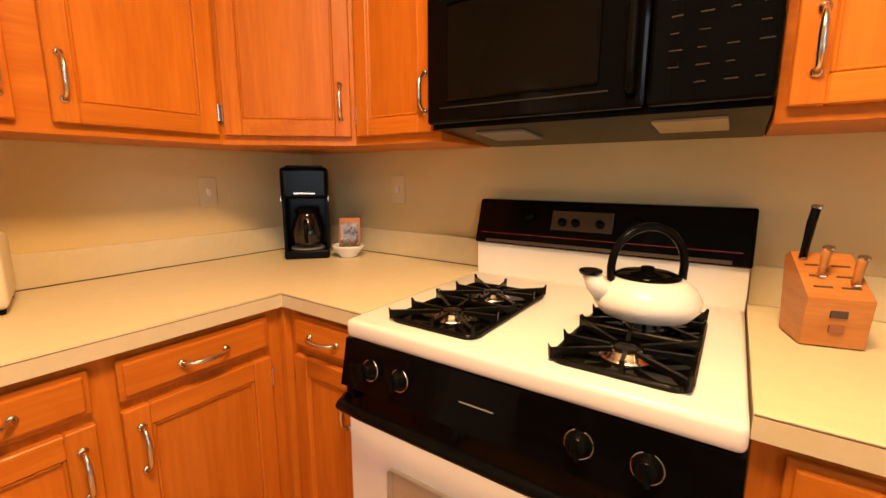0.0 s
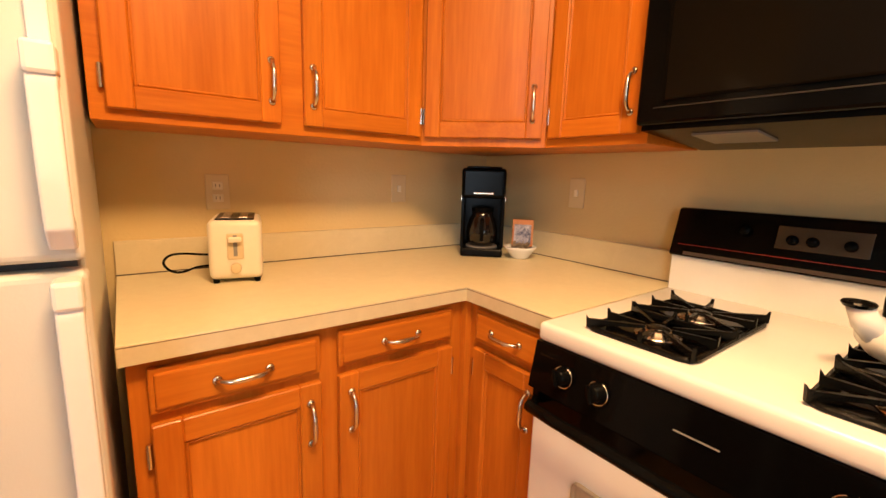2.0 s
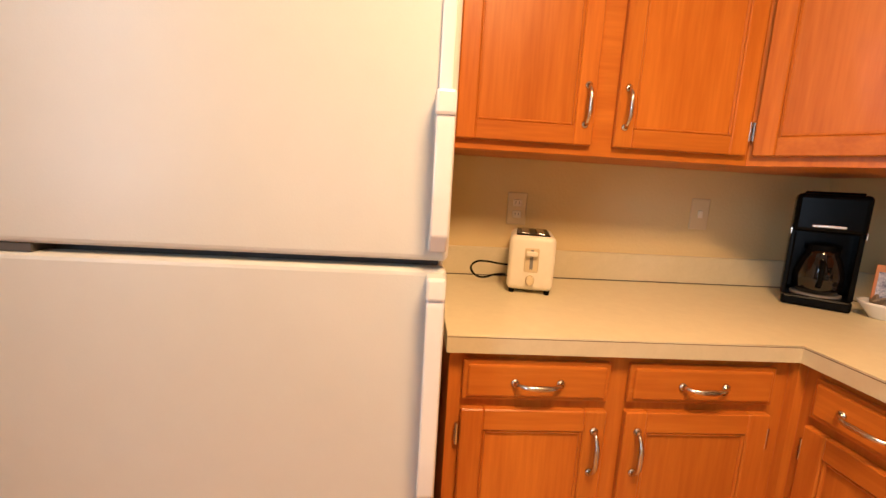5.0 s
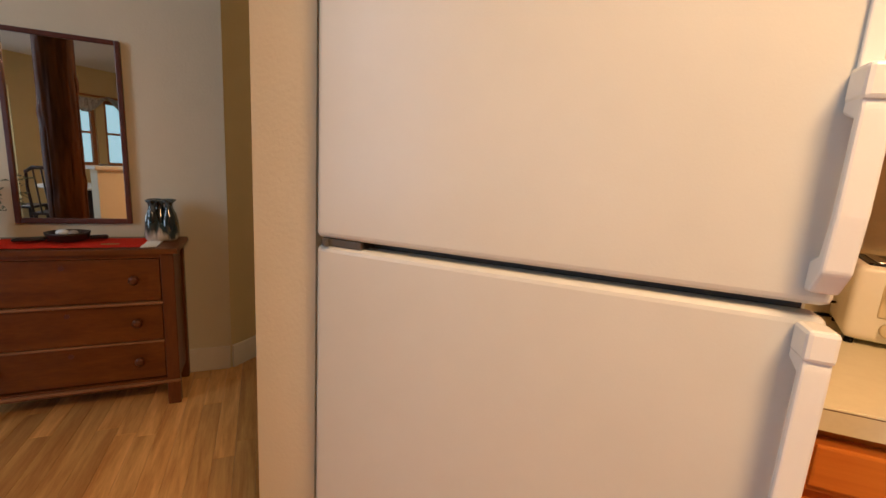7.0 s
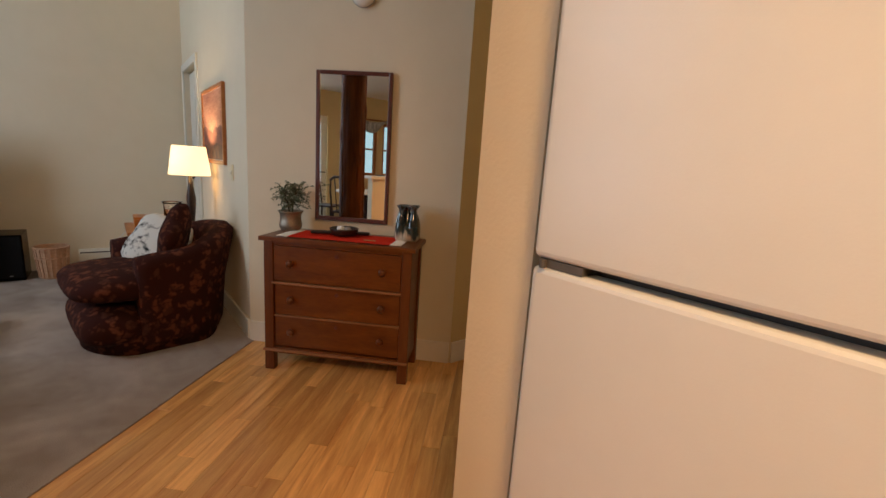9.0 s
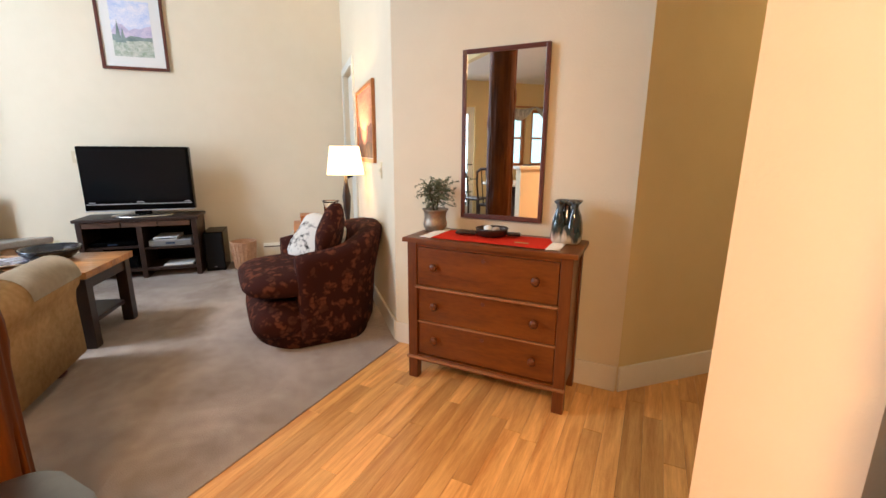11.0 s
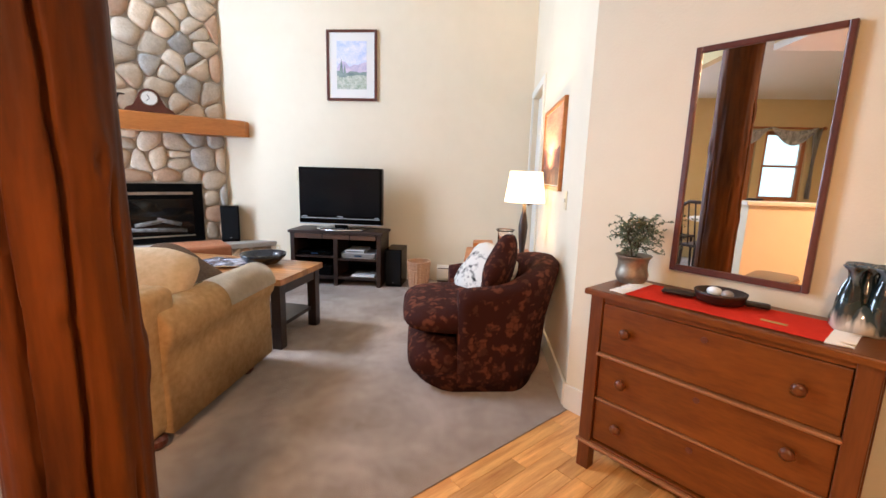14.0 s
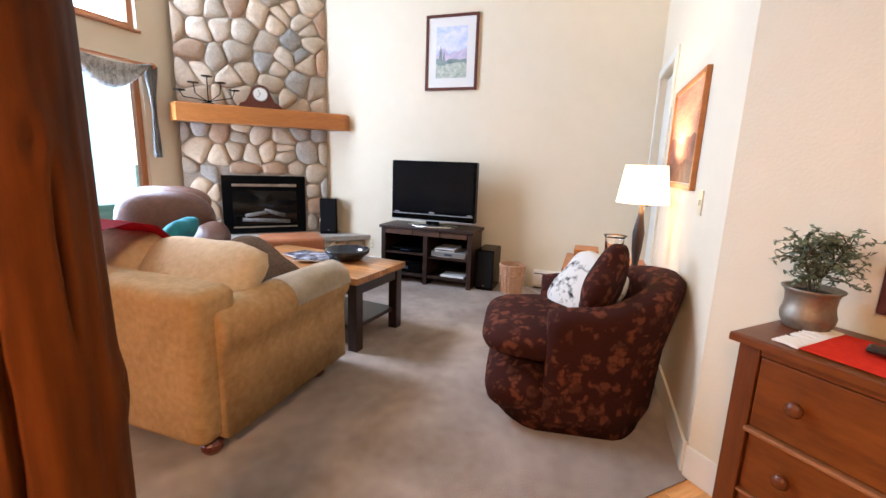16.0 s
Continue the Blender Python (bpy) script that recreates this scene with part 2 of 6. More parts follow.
def panel_wall(name, axis, at, thick, lo, hi, z0, z1, openings=(), material=WALL):
    """A wall along x (axis 'x', thick in y) or y, with openings (lo, hi, z0, z1) that go through it."""
    cuts = sorted({lo, hi, *[o[0] for o in openings], *[o[1] for o in openings]})
    zs = sorted({z0, z1, *[o[2] for o in openings], *[o[3] for o in openings]})
    bm = bmesh.new()
    for a, b in zip(cuts, cuts[1:]):
        for c, d in zip(zs, zs[1:]):
            if any(o[0] <= a and b <= o[1] and o[2] <= c and d <= o[3] for o in openings):
                continue
            if axis == "x":
                add_box(bm, a, b, min(at, at + thick), max(at, at + thick), c, d)
            else:
                add_box(bm, min(at, at + thick), max(at, at + thick), a, b, c, d)
    bmesh.ops.remove_doubles(bm, verts=bm.verts, dist=0.0005)
    seen = {}
    for f in bm.faces:
        seen.setdefault(tuple(round(c, 3) for c in f.calc_center_median()), []).append(f)
    bmesh.ops.delete(bm, geom=[f for fs in seen.values() if len(fs) > 1 for f in fs], context="FACES")
    return tagged(part(name, bm, material), kind="structure")


# ---- the shell of the house ----
XT, YW, YD = -7.33, -5.25, -5.6
panel_wall("wall_tv", "y", XT, -0.12, YW - 0.12, -0.525, 0, 5, material=WALL_PALE)
panel_wall("wall_picture", "x", -0.645, 0.12, XT, -4.735, 0, 5, [(-7.22, -6.46, 0, 2.03)], material=WALL_PALE)
panel_wall("wall_living_window", "x", YW, -0.12, XT, -2.9, 0, 5, [(-5.98, -4.55, 0.55, 1.98), (-5.98, -4.55, 2.36, 3.9)], material=WALL_PALE)
panel_wall("wall_dining", "x", YD, -0.12, -2.9, 0.12, 0, 3.6, [(-2.87, -2.10, 0, 2.03), (-0.92, -0.30, 0.97, 2.02), (-1.50, -1.04, 0.97, 2.02)])
panel_wall("wall_jog", "y", -2.9, -0.12, YD - 0.12, YW - 0.12, 0, 5)
panel_wall("wall_stove", "y", 0, 0.12, YD, 0.12, 0, 3.6)
panel_wall("wall_counter", "x", 0, 0.12, -2.345, 0, 0, 2.5)
panel_wall("wall_partition", "y", -2.52, 0.175, -0.70, 3.0, 0, 2.5, material=WALL_CREAM)
panel_wall("wall_hall", "y", -3.77, -0.12, 0.32, 3.12, 0, 5)
panel_wall("wall_hall_end", "x", 3.0, 0.12, -3.77, -2.345, 0, 2.5)
# the slanted wall behind the dresser
bm = prism([(-4.735, -0.645), (-3.77, 0.32), (-3.89, 0.32), (-4.735, -0.525)], 0, 5)
tagged(part("wall_slanted", bm, WALL_CREAM), kind="structure")
panel_wall("half_wall", "x", -2.9, -0.12, -2.6, 0, 0, 1.02, material=WALL_CREAM)
tagged(part("half_wall_cap", box(-2.64, 0, -3.06, -2.86, 1.021, 1.06, 0.006), TRIM), kind="structure")
tagged(part("ceiling_kitchen", box(-2.6, 0.0, -2.9, 0.0, 2.44, 2.5), CEIL), kind="structure")
tagged(part("ceiling_hall", box(-3.77, -2.6, 0.0, 3.0, 2.44, 2.5), CEIL), kind="structure")
tagged(part("ceiling_living", box(XT - 0.1, -2.6, YW - 0.1, 0.5, 5.0, 5.08), CEIL), kind="structure")
bm = bmesh.new()
lo = [bm.verts.new(c) for c in ((-2.75, YD - 0.1, 2.45), (0.1, YD - 0.1, 2.45), (0.1, -2.9, 3.4), (-2.75, -2.9, 3.4))]
hi = [bm.verts.new(v.co + Vector((0, 0, 0.06))) for v in lo]
bm.faces.new(lo)
bm.faces.new(hi)
for i in range(4):
    bm.faces.new((lo[i], lo[(i + 1) % 4], hi[(i + 1) % 4], hi[i]))
tagged(part("ceiling_dining", bm, CEIL), kind="structure")
panel_wall("wall_above_kitchen", "x", -2.9, 0.1, -2.6, 0, 2.5, 5)
panel_wall("wall_above_entry", "y", -2.6, 0.1, -2.8, 0.5, 2.5, 5)
panel_wall("wall_above_hall", "x", 0.4, 0.1, -3.77, -2.6, 2.5, 5)
panel_wall("wall_above_dining", "y", -2.75, -0.1, YD, -2.9, 2.5, 5)

# floors
tagged(part("floor", box(-4.9, 0.0, YD, 3.0, -0.08, -0.012), SEAM), kind="structure")
S2 = math.sqrt(0.5)
carpet = prism([(XT, YW), (-2.9, YW), (-2.9, YD), (0, YD), (0, -2.98), (-2.36, -2.98), (-4.695, -0.645), (XT, -0.645)], -0.006, 0.006)
tagged(part("carpet", carpet, CARPET), kind="structure")

# baseboards
def baseboard(name, a, b, h=0.14, t=0.016):
    a, b = Vector((*a, 0)), Vector((*b, 0))
    d = b - a
    m = Matrix.Translation(a) @ Matrix.Rotation(math.atan2(d.y, d.x), 4, "Z")
    bm = box(0, d.length, 0.001, t, 0, h, 0.004, m=m)
    return tagged(part(name, bm, TRIM), kind="structure")


baseboard("baseboard_slanted", (-3.775, 0.315), (-4.735, -0.645))
baseboard("baseboard_hall", (-3.77, 3.0), (-3.77, 0.32))
baseboard("baseboard_picture", (-4.745, -0.645), (-6.38, -0.645))
baseboard("baseboard_partition", (-2.52, -0.70), (-2.52, 3.0))
baseboard("baseboard_partition_end", (-2.345, -0.70), (-2.52, -0.70))
baseboard("baseboard_tv", (XT, -2.0), (XT, -3.9))

# ---- kitchen ----
def along(wall, origin):
    """Local frame: x runs along the fronts, y goes into the wall, z up."""
    return pose(*origin, 0, 0, {"north": 0, "east": -90, "corner": -45}[wall])


def handle(parent, m, length=0.105):
    """An arched nickel pull, standing along local z, proud towards -y."""
    n = 12
    pts, rad = [], []
    for i in range(n + 1):
        u = i / n * 2 - 1
        pts.append(m @ Vector((0, -0.004 - 0.024 * (1 - u ** 4), u * length / 2)))
        rad.append(0.0038 + 0.0032 * math.cos(u * math.pi / 2) + (0.003 if abs(u) > 0.85 else 0))
    bm = tube(pts, rad, 8)
    for s in (-1, 1):
        add_lathe(bm, [(0.010, 0), (0.010, 0.003), (0.006, 0.006)], 12, m @ pose(0, 0, s * length / 2, 90))
    return part("handle", bm, CHROME, parent, "arched brushed nickel pull", True)


def hinge(parent, m):
    bm = box(-0.006, 0.006, -0.006, 0, -0.024, 0.024, 0.002, m=m)
    add_lathe(bm, [(0.005, -0.026), (0.005, 0.026)], 10, m @ pose(0, -0.006, 0))
    return part("hinge", bm, CHROME, parent, smooth=False)


def door_front(parent, x0, x1, z0, z1, name="door", y=-0.02, raised=False):
    """A framed front: rails, stiles and a sunk panel with a small bead."""
    w = 0.052
    t = 0.02
    wood = OAK_X if raised else OAK_V
    p = bmesh.new()
    if raised:  # a solid slab with a routed edge
        add_box(p, x0, x1, y + 0.006, y + t, z0, z1, 0.004, 2)
        add_box(p, x0 + 0.010, x1 - 0.010, y, y + 0.010, z0 + 0.010, z1 - 0.010, 0.005, 2)
        return part(name, p, wood, parent)
    else:
        add_box(p, x0 + w - 0.004, x1 - w + 0.004, y + 0.009, y + t - 0.002, z0 + w - 0.004, z1 - w + 0.004)
    door = part(name, p, wood, parent)
    for kind, a, b, c, d in (("stile", x0, x0 + w, z0, z1), ("stile", x1 - w, x1, z0, z1), ("rail", x0 + w, x1 - w, z0, z0 + w), ("rail", x0 + w, x1 - w, z1 - w, z1)):
        part(kind, box(a, b, y, y + t, c, d, 0.003, 1), OAK_X if kind == "rail" else wood, door)
    b = bmesh.new()
    for a, e, c, d in ((x0 + w, x0 + w + 0.008, z0 + w, z1 - w), (x1 - w - 0.008, x1 - w, z0 + w, z1 - w), (x0 + w + 0.008, x1 - w - 0.008, z0 + w, z0 + w + 0.008), (x0 + w + 0.008, x1 - w - 0.008, z1 - w - 0.008, z1 - w)):
        add_box(b, a, e, y + 0.003, y + 0.012, c, d, 0.003, 1)
    part("bead", b, OAK_V, door)
    return door


ZU0, ZU1, ZD0, ZD1 = 1.335, 2.12, 1.362, 2.095


def wall_cabinet(name, m, w, d, doors, label):
    """doors: (x0, x1, handle x, hinge x)."""
    t = thing(name, m, label, "cabinet", "kitchen wall cabinets")
    part("body", box(0, w, 0.0, d, ZU0, ZU1, 0.002), OAK_X, t)
    for x0, x1, hx, gx in doors:
        dd = door_front(t, x0, x1, ZD0, ZD1)
        handle(dd, pose(hx, -0.02, 1.47))
        for z in (1.43, 2.0):
            hinge(dd, pose(gx, -0.004, z))
    return t


wall_cabinet("wall_cabinet", along("north", (-1.475, -0.305, 0)), 0.889, 0.304,
             [(0.032, 0.413, 0.388, 0.026), (0.477, 0.871, 0.502, 0.877)],
             "orange oak wall cabinet with two closed framed doors")
wall_cabinet("wall_cabinet", along("east", (-0.305, -0.612, 0)), 0.345, 0.304,
             [(0.023, 0.325, 0.30, 0.017)], "narrow orange oak wall cabinet beside the microwave")
wall_cabinet("wall_cabinet", along("east", (-0.305, -1.712, 0)), 0.80, 0.304,
             [(0.016, 0.375, 0.05, 0.38), (0.41, 0.77, 0.73, 0.405)], "orange oak wall cabinet beyond the microwave")
corner = thing("corner_wall_cabinet", pose(0, 0, 0), "diagonal orange oak corner wall cabinet above the coffee maker", "cabinet", "kitchen wall cabinets")
part("body", prism([(-0.001, -0.001), (-0.585, -0.001), (-0.585, -0.305), (-0.305, -0.611), (-0.001, -0.611)], ZU0, ZU1), OAK_V, corner)
dl = math.hypot(0.28, 0.306)
ang = math.degrees(math.atan2(-0.306, 0.28))
cm = pose(-0.585, -0.305, 0, 0, 0, ang)
cd = door_front(corner, 0.012, dl - 0.012, ZD0, ZD1)
for o in (cd, *cd.children):
    o.data.transform(cm)
handle(cd, cm @ pose(dl - 0.045, -0.02, 1.47))
hinge(cd, cm @ pose(0.008, -0.004, 1.43))


def base_cabinet(m, w, fronts, label, d=0.60):
    """fronts: (x0, x1, handle side) each a drawer over a door."""
    t = thing("base_cabinet", m, label, "cabinet", "kitchen base cabinets")
    bm = box(0, w, 0.0, d, 0.10, 0.872, 0.002)
    add_box(bm, 0.0, w, 0.07, d, 0.0, 0.10)
    part("body", bm, OAK_V, t)
    for x0, x1, hx in fronts:
        dr = door_front(t, x0, x1, 0.756, 0.852, "drawer", raised=True)
        handle(dr, pose((x0 + x1) / 2, -0.02, 0.802) @ pose(0, 0, 0, 0, 90, 0))
        dd = door_front(t, x0, x1, 0.13, 0.735)
        handle(dd, pose(hx, -0.02, 0.635))
        gx = x1 + 0.006 if hx < (x0 + x1) / 2 else x0 - 0.006
        for z in (0.2, 0.67):
            hinge(dd, pose(gx, -0.004, z))
    return t


base_cabinet(along("north", (-1.452, -0.61, 0)), 0.82, [(0.032, 0.373, 0.345), (0.419, 0.775, 0.45)],
             "orange oak base cabinet with two drawers over two doors")
base_cabinet(along("east", (-0.61, -0.632, 0)), 0.318, [(0.035, 0.29, 0.255)], "narrow orange oak base cabinet between corner and stove")
base_cabinet(along("east", (-0.61, -1.722, 0)), 1.17, [(0.04, 0.55, 0.09), (0.62, 1.12, 0.66)], "orange oak base cabinet beyond the stove")
filler = tagged(part("corner_cabinet_filler", box(-0.632, -0.0, -0.632, -0.0, 0.10, 0.872), OAK_V),
                "plain oak corner filler under the worktop", "cabinet")

# worktops
top = [(-1.462, -0.001), (-1.462, -0.64), (-0.64, -0.64), (-0.64, -0.955), (-0.001, -0.955), (-0.001, -0.001)]
wt = thing("worktop", pose(0, 0, 0), "cream laminate corner worktop with a raised back edge", "worktop")
part("top", prism(top, 0.910, 0.914, 0.0015), LAMINATE, wt)
part("seam", prism([(x + (0.001 if x < -1.4 else 0), y + (0.001 if y < -0.6 else 0)) for x, y in top], 0.9075, 0.910), WORK_SEAM, wt)
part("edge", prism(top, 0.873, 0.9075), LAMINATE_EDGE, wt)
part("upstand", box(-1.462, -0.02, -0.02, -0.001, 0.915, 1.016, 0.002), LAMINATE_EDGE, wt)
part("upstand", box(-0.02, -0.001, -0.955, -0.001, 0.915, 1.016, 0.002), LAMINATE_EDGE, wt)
part("joint", box(-1.462, -0.021, -0.0225, -0.02, 0.9142, 0.9172), SEAM, wt)
part("joint", box(-0.0225, -0.02, -0.955, -0.0225, 0.9142, 0.9172), SEAM, wt)
w2 = thing("worktop", pose(0, 0, 0), "cream laminate worktop beside the stove", "worktop")
part("top", box(-0.64, -0.001, -2.89, -1.718, 0.910, 0.914, 0.0015), LAMINATE, w2)
part("seam", box(-0.639, -0.001, -2.89, -1.719, 0.9075, 0.910), WORK_SEAM, w2)
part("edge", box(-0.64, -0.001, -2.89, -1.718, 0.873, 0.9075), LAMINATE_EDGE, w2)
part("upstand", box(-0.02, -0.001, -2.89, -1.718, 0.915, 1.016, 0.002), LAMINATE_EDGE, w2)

# ---- refrigerator ----
fr = thing("refrigerator", pose(0, 0, 0), "white two-door refrigerator with a freezer on top", "refrigerator")
part("body", box(-2.29, -1.485, -0.69, -0.03, 0.03, 1.70, 0.006), FRIDGE, fr)
part("gasket", box(-2.28, -1.495, -0.70, -0.689, 0.10, 1.69), DARKGREY, fr)
FX0, FX1 = -2.302, -1.480
for z0, z1, hz0, hz1 in ((0.09, 1.079, 0.62, 1.072), (1.094, 1.70, 1.115, 1.385)):
    d = part("door", box(FX0, FX1, -0.755, -0.70, z0, z1, 0.012, 3), FRIDGE, fr)
    hx = FX1 - 0.022
    up = z0 > 1
    zs = (hz0, hz1)
    top_z, low_z = zs[1], zs[0]
    bm = prism([(-0.757, low_z), (-0.775, low_z), (-0.797, low_z + 0.03), (-0.803, low_z + 0.10), (-0.803, top_z - 0.05), (-0.796, top_z - 0.012), (-0.757, top_z - 0.004), (-0.757, top_z - 0.05), (-0.788, top_z - 0.06), (-0.788, low_z + 0.10), (-0.780, low_z + 0.05), (-0.757, low_z + 0.04)], hx - 0.016, hx + 0.016, 0, Matrix(((0, 0, 1, 0), (1, 0, 0, 0), (0, 1, 0, 0), (0, 0, 0, 1))))
    bmesh.ops.bevel(bm, geom=list(bm.edges), offset=0.004, segments=2, affect="EDGES", profile=0.5)
    part("handle", bm, ENAMEL, d, "white moulded strap pull")
    part("handle_end", box(hx - 0.0175, hx + 0.0175, -0.806, -0.757, top_z - 0.040, top_z + 0.002, 0.006), ENAMEL, d)
    if up:
        part("handle_strip", box(hx - 0.012, hx + 0.012, -0.764, -0.756, hz1, 1.69, 0.003), ENAMEL, d)
    else:
        part("handle_strip", box(hx - 0.012, hx + 0.012, -0.764, -0.756, 0.1, hz0, 0.003), ENAMEL, d)
bm = box(-2.29, -2.20, -0.75, -0.70, 1.079, 1.0935)
add_lathe(bm, [(0.006, 1.079), (0.006, 1.0935)], 10, pose(-2.275, -0.757, 0))
part("centre_hinge", bm, DARKGREY, fr)
part("grille", box(-2.28, -1.49, -0.72, -0.69, 0.0, 0.085, 0.003), GREY, fr)

# ---- stove ----
st = thing("gas_range", pose(0, 0, 0), "white and black gas range with four burners", "stove")
Y0, Y1 = -1.714, -0.958
part("body", box(-0.655, -0.03, Y0 + 0.002, Y1 - 0.002, 0.0, 0.87, 0.003), ENAMEL, st)
bm = box(-0.695, -0.09, Y0, Y1, 0.872, 0.916, 0.012, 3)
part("cooktop", bm, ENAMEL, st, "white enamel cooktop", True)
bm = box(-0.09, -0.03, Y0, Y1, 0.90, 1.02, 0.004)
part("back_riser", bm, ENAMEL, st)
bg = prism([(-0.105, 1.02), (-0.02, 1.02), (-0.02, 1.162), (-0.062, 1.162)], Y0 - 0.004, Y1 + 0.004, 0, Matrix(((1, 0, 0, 0), (0, 0, 1, 0), (0, 1, 0, 0), (0, 0, 0, 1))))
bmesh.ops.bevel(bg, geom=list(bg.edges), offset=0.006, segments=2, affect="EDGES", profile=0.5)
bgo = part("back_panel", bg, BLACK_GLOSS, st, "glossy black control panel")
lean = math.degrees(math.atan2(0.043, 0.142))


def on_back(y, z, deep=0.0):
    return pose(-0.105 + (z - 1.02) * 0.303 - deep, y, z, 0, lean, 0)


part("clock", box(-0.002, 0.001, -0.09, 0.09, -0.03, 0.03, 0.001, m=on_back(-1.30, 1.105)), mat("clock_window", (0.05, 0.032, 0.02), 0.2), bgo)
for y in (-1.245, -1.285, -1.355):
    part("knob", lathe([(0.013, 0), (0.012, 0.01), (0.010, 0.014)], 16, on_back(y, 1.10, 0.002) @ pose(0, 0, 0, 0, -90)), BLACK_PLASTIC, bgo, smooth=True)
part("knob", lathe([(0.016, 0), (0.014, 0.012), (0.012, 0.016)], 16, on_back(-1.14, 1.112) @ pose(0, 0, 0, 0, -90)), BLACK_PLASTIC, bgo, smooth=True)
part("knob", lathe([(0.018, 0), (0.016, 0.012), (0.012, 0.018)], 16, on_back(-1.45, 1.11) @ pose(0, 0, 0, 0, -90)), BLACK_PLASTIC, bgo, smooth=True)
part("red_line", box(-0.001, 0.001, -0.36, 0.36, -0.0008, 0.0008, m=on_back((Y0 + Y1) / 2, 1.055, 0.001)), mat("red_print", (0.25, 0.01, 0.008), 0.4), bgo)
part("vent_slot", box(-0.002, 0.004, -0.34, 0.34, -0.005, 0.005, m=on_back((Y0 + Y1) / 2, 1.03)), SEAM, bgo)
# front control panel, leaning back
fp = prism([(-0.715, 0.765), (-0.66, 0.765), (-0.66, 0.871), (-0.694, 0.871)], Y0, Y1, 0, Matrix(((1, 0, 0, 0), (0, 0, 1, 0), (0, 1, 0, 0), (0, 0, 0, 1))))
fpo = part("front_panel", fp, BLACK_GLOSS, st, "glossy black front panel with four knobs")
flean = math.degrees(math.atan2(0.021, 0.106))
for y in (-1.045, -1.128, -1.50, -1.60):
    km = pose(-0.706, y, 0.818, 0, flean - 90, 0)
    k = part("knob", lathe([(0.022, 0), (0.022, 0.004), (0.018, 0.008), (0.016, 0.022), (0.013, 0.025)], 24, km), BLACK_PLASTIC, fpo, "black burner knob with chrome ring", True)
    part("grip", box(-0.018, 0.018, -0.004, 0.004, 0.024, 0.034, 0.002, m=km @ pose(0, 0, 0, 0, 0, 20)), BLACK_PLASTIC, k)
    bm = bmesh.new()
    add_tube(bm, [km @ p for p in arc((0, 0, 0.003), 0.0225, 20, 340, 20, "xy")], 0.0012, 6)
    part("ring", bm, CHROME, k)
part("emblem", box(-0.001, 0.001, -0.036, 0.036, -0.0012, 0.0012, m=pose(-0.7065, -1.31, 0.818, 0, flean, 0)), GREY, fpo)
od = part("oven_door", box(-0.70, -0.657, Y0 + 0.006, Y1 - 0.006, 0.16, 0.712, 0.006), ENAMEL, st)
part("oven_top_band", box(-0.704, -0.657, Y0 + 0.004, Y1 - 0.004, 0.713, 0.762, 0.004), BLACK_GLOSS, st)
part("oven_window", box(-0.704, -0.699, -1.58, -1.09, 0.33, 0.60, 0.012), varied("tinted_window", (0.42, 0.36, 0.27), (0.48, 0.41, 0.31), (80, 80, 80), 0.2), od)
bm = tube([(-0.715, Y0 + 0.02, 0.738), (-0.748, Y0 + 0.035, 0.74), (-0.752, Y0 + 0.1, 0.74), (-0.752, Y1 - 0.1, 0.74), (-0.748, Y1 - 0.035, 0.74), (-0.715, Y1 - 0.02, 0.738)], 0.013, 10)
part("oven_handle", bm, BLACK_PLASTIC, od, "long black oven handle", True)
part("drawer", box(-0.70, -0.657, Y0 + 0.006, Y1 - 0.006, 0.02, 0.15, 0.006), ENAMEL, st)


def burner(cx, cy):
    b = part("burner", lathe([(0.046, 0.9186), (0.046, 0.9205), (0.037, 0.9215), (0.034, 0.926), (0.031, 0.927), (0.029, 0.931), (0.024, 0.932)], 28, pose(cx, cy, 0)), CHROME, st, "stepped steel burner ring", True)
    part("cap", lathe([(0.023, 0.9325), (0.023, 0.9355), (0.018, 0.937)], 20, pose(cx, cy, 0)), IRON, b, smooth=True)


GX0, GX1 = -0.652, -0.255


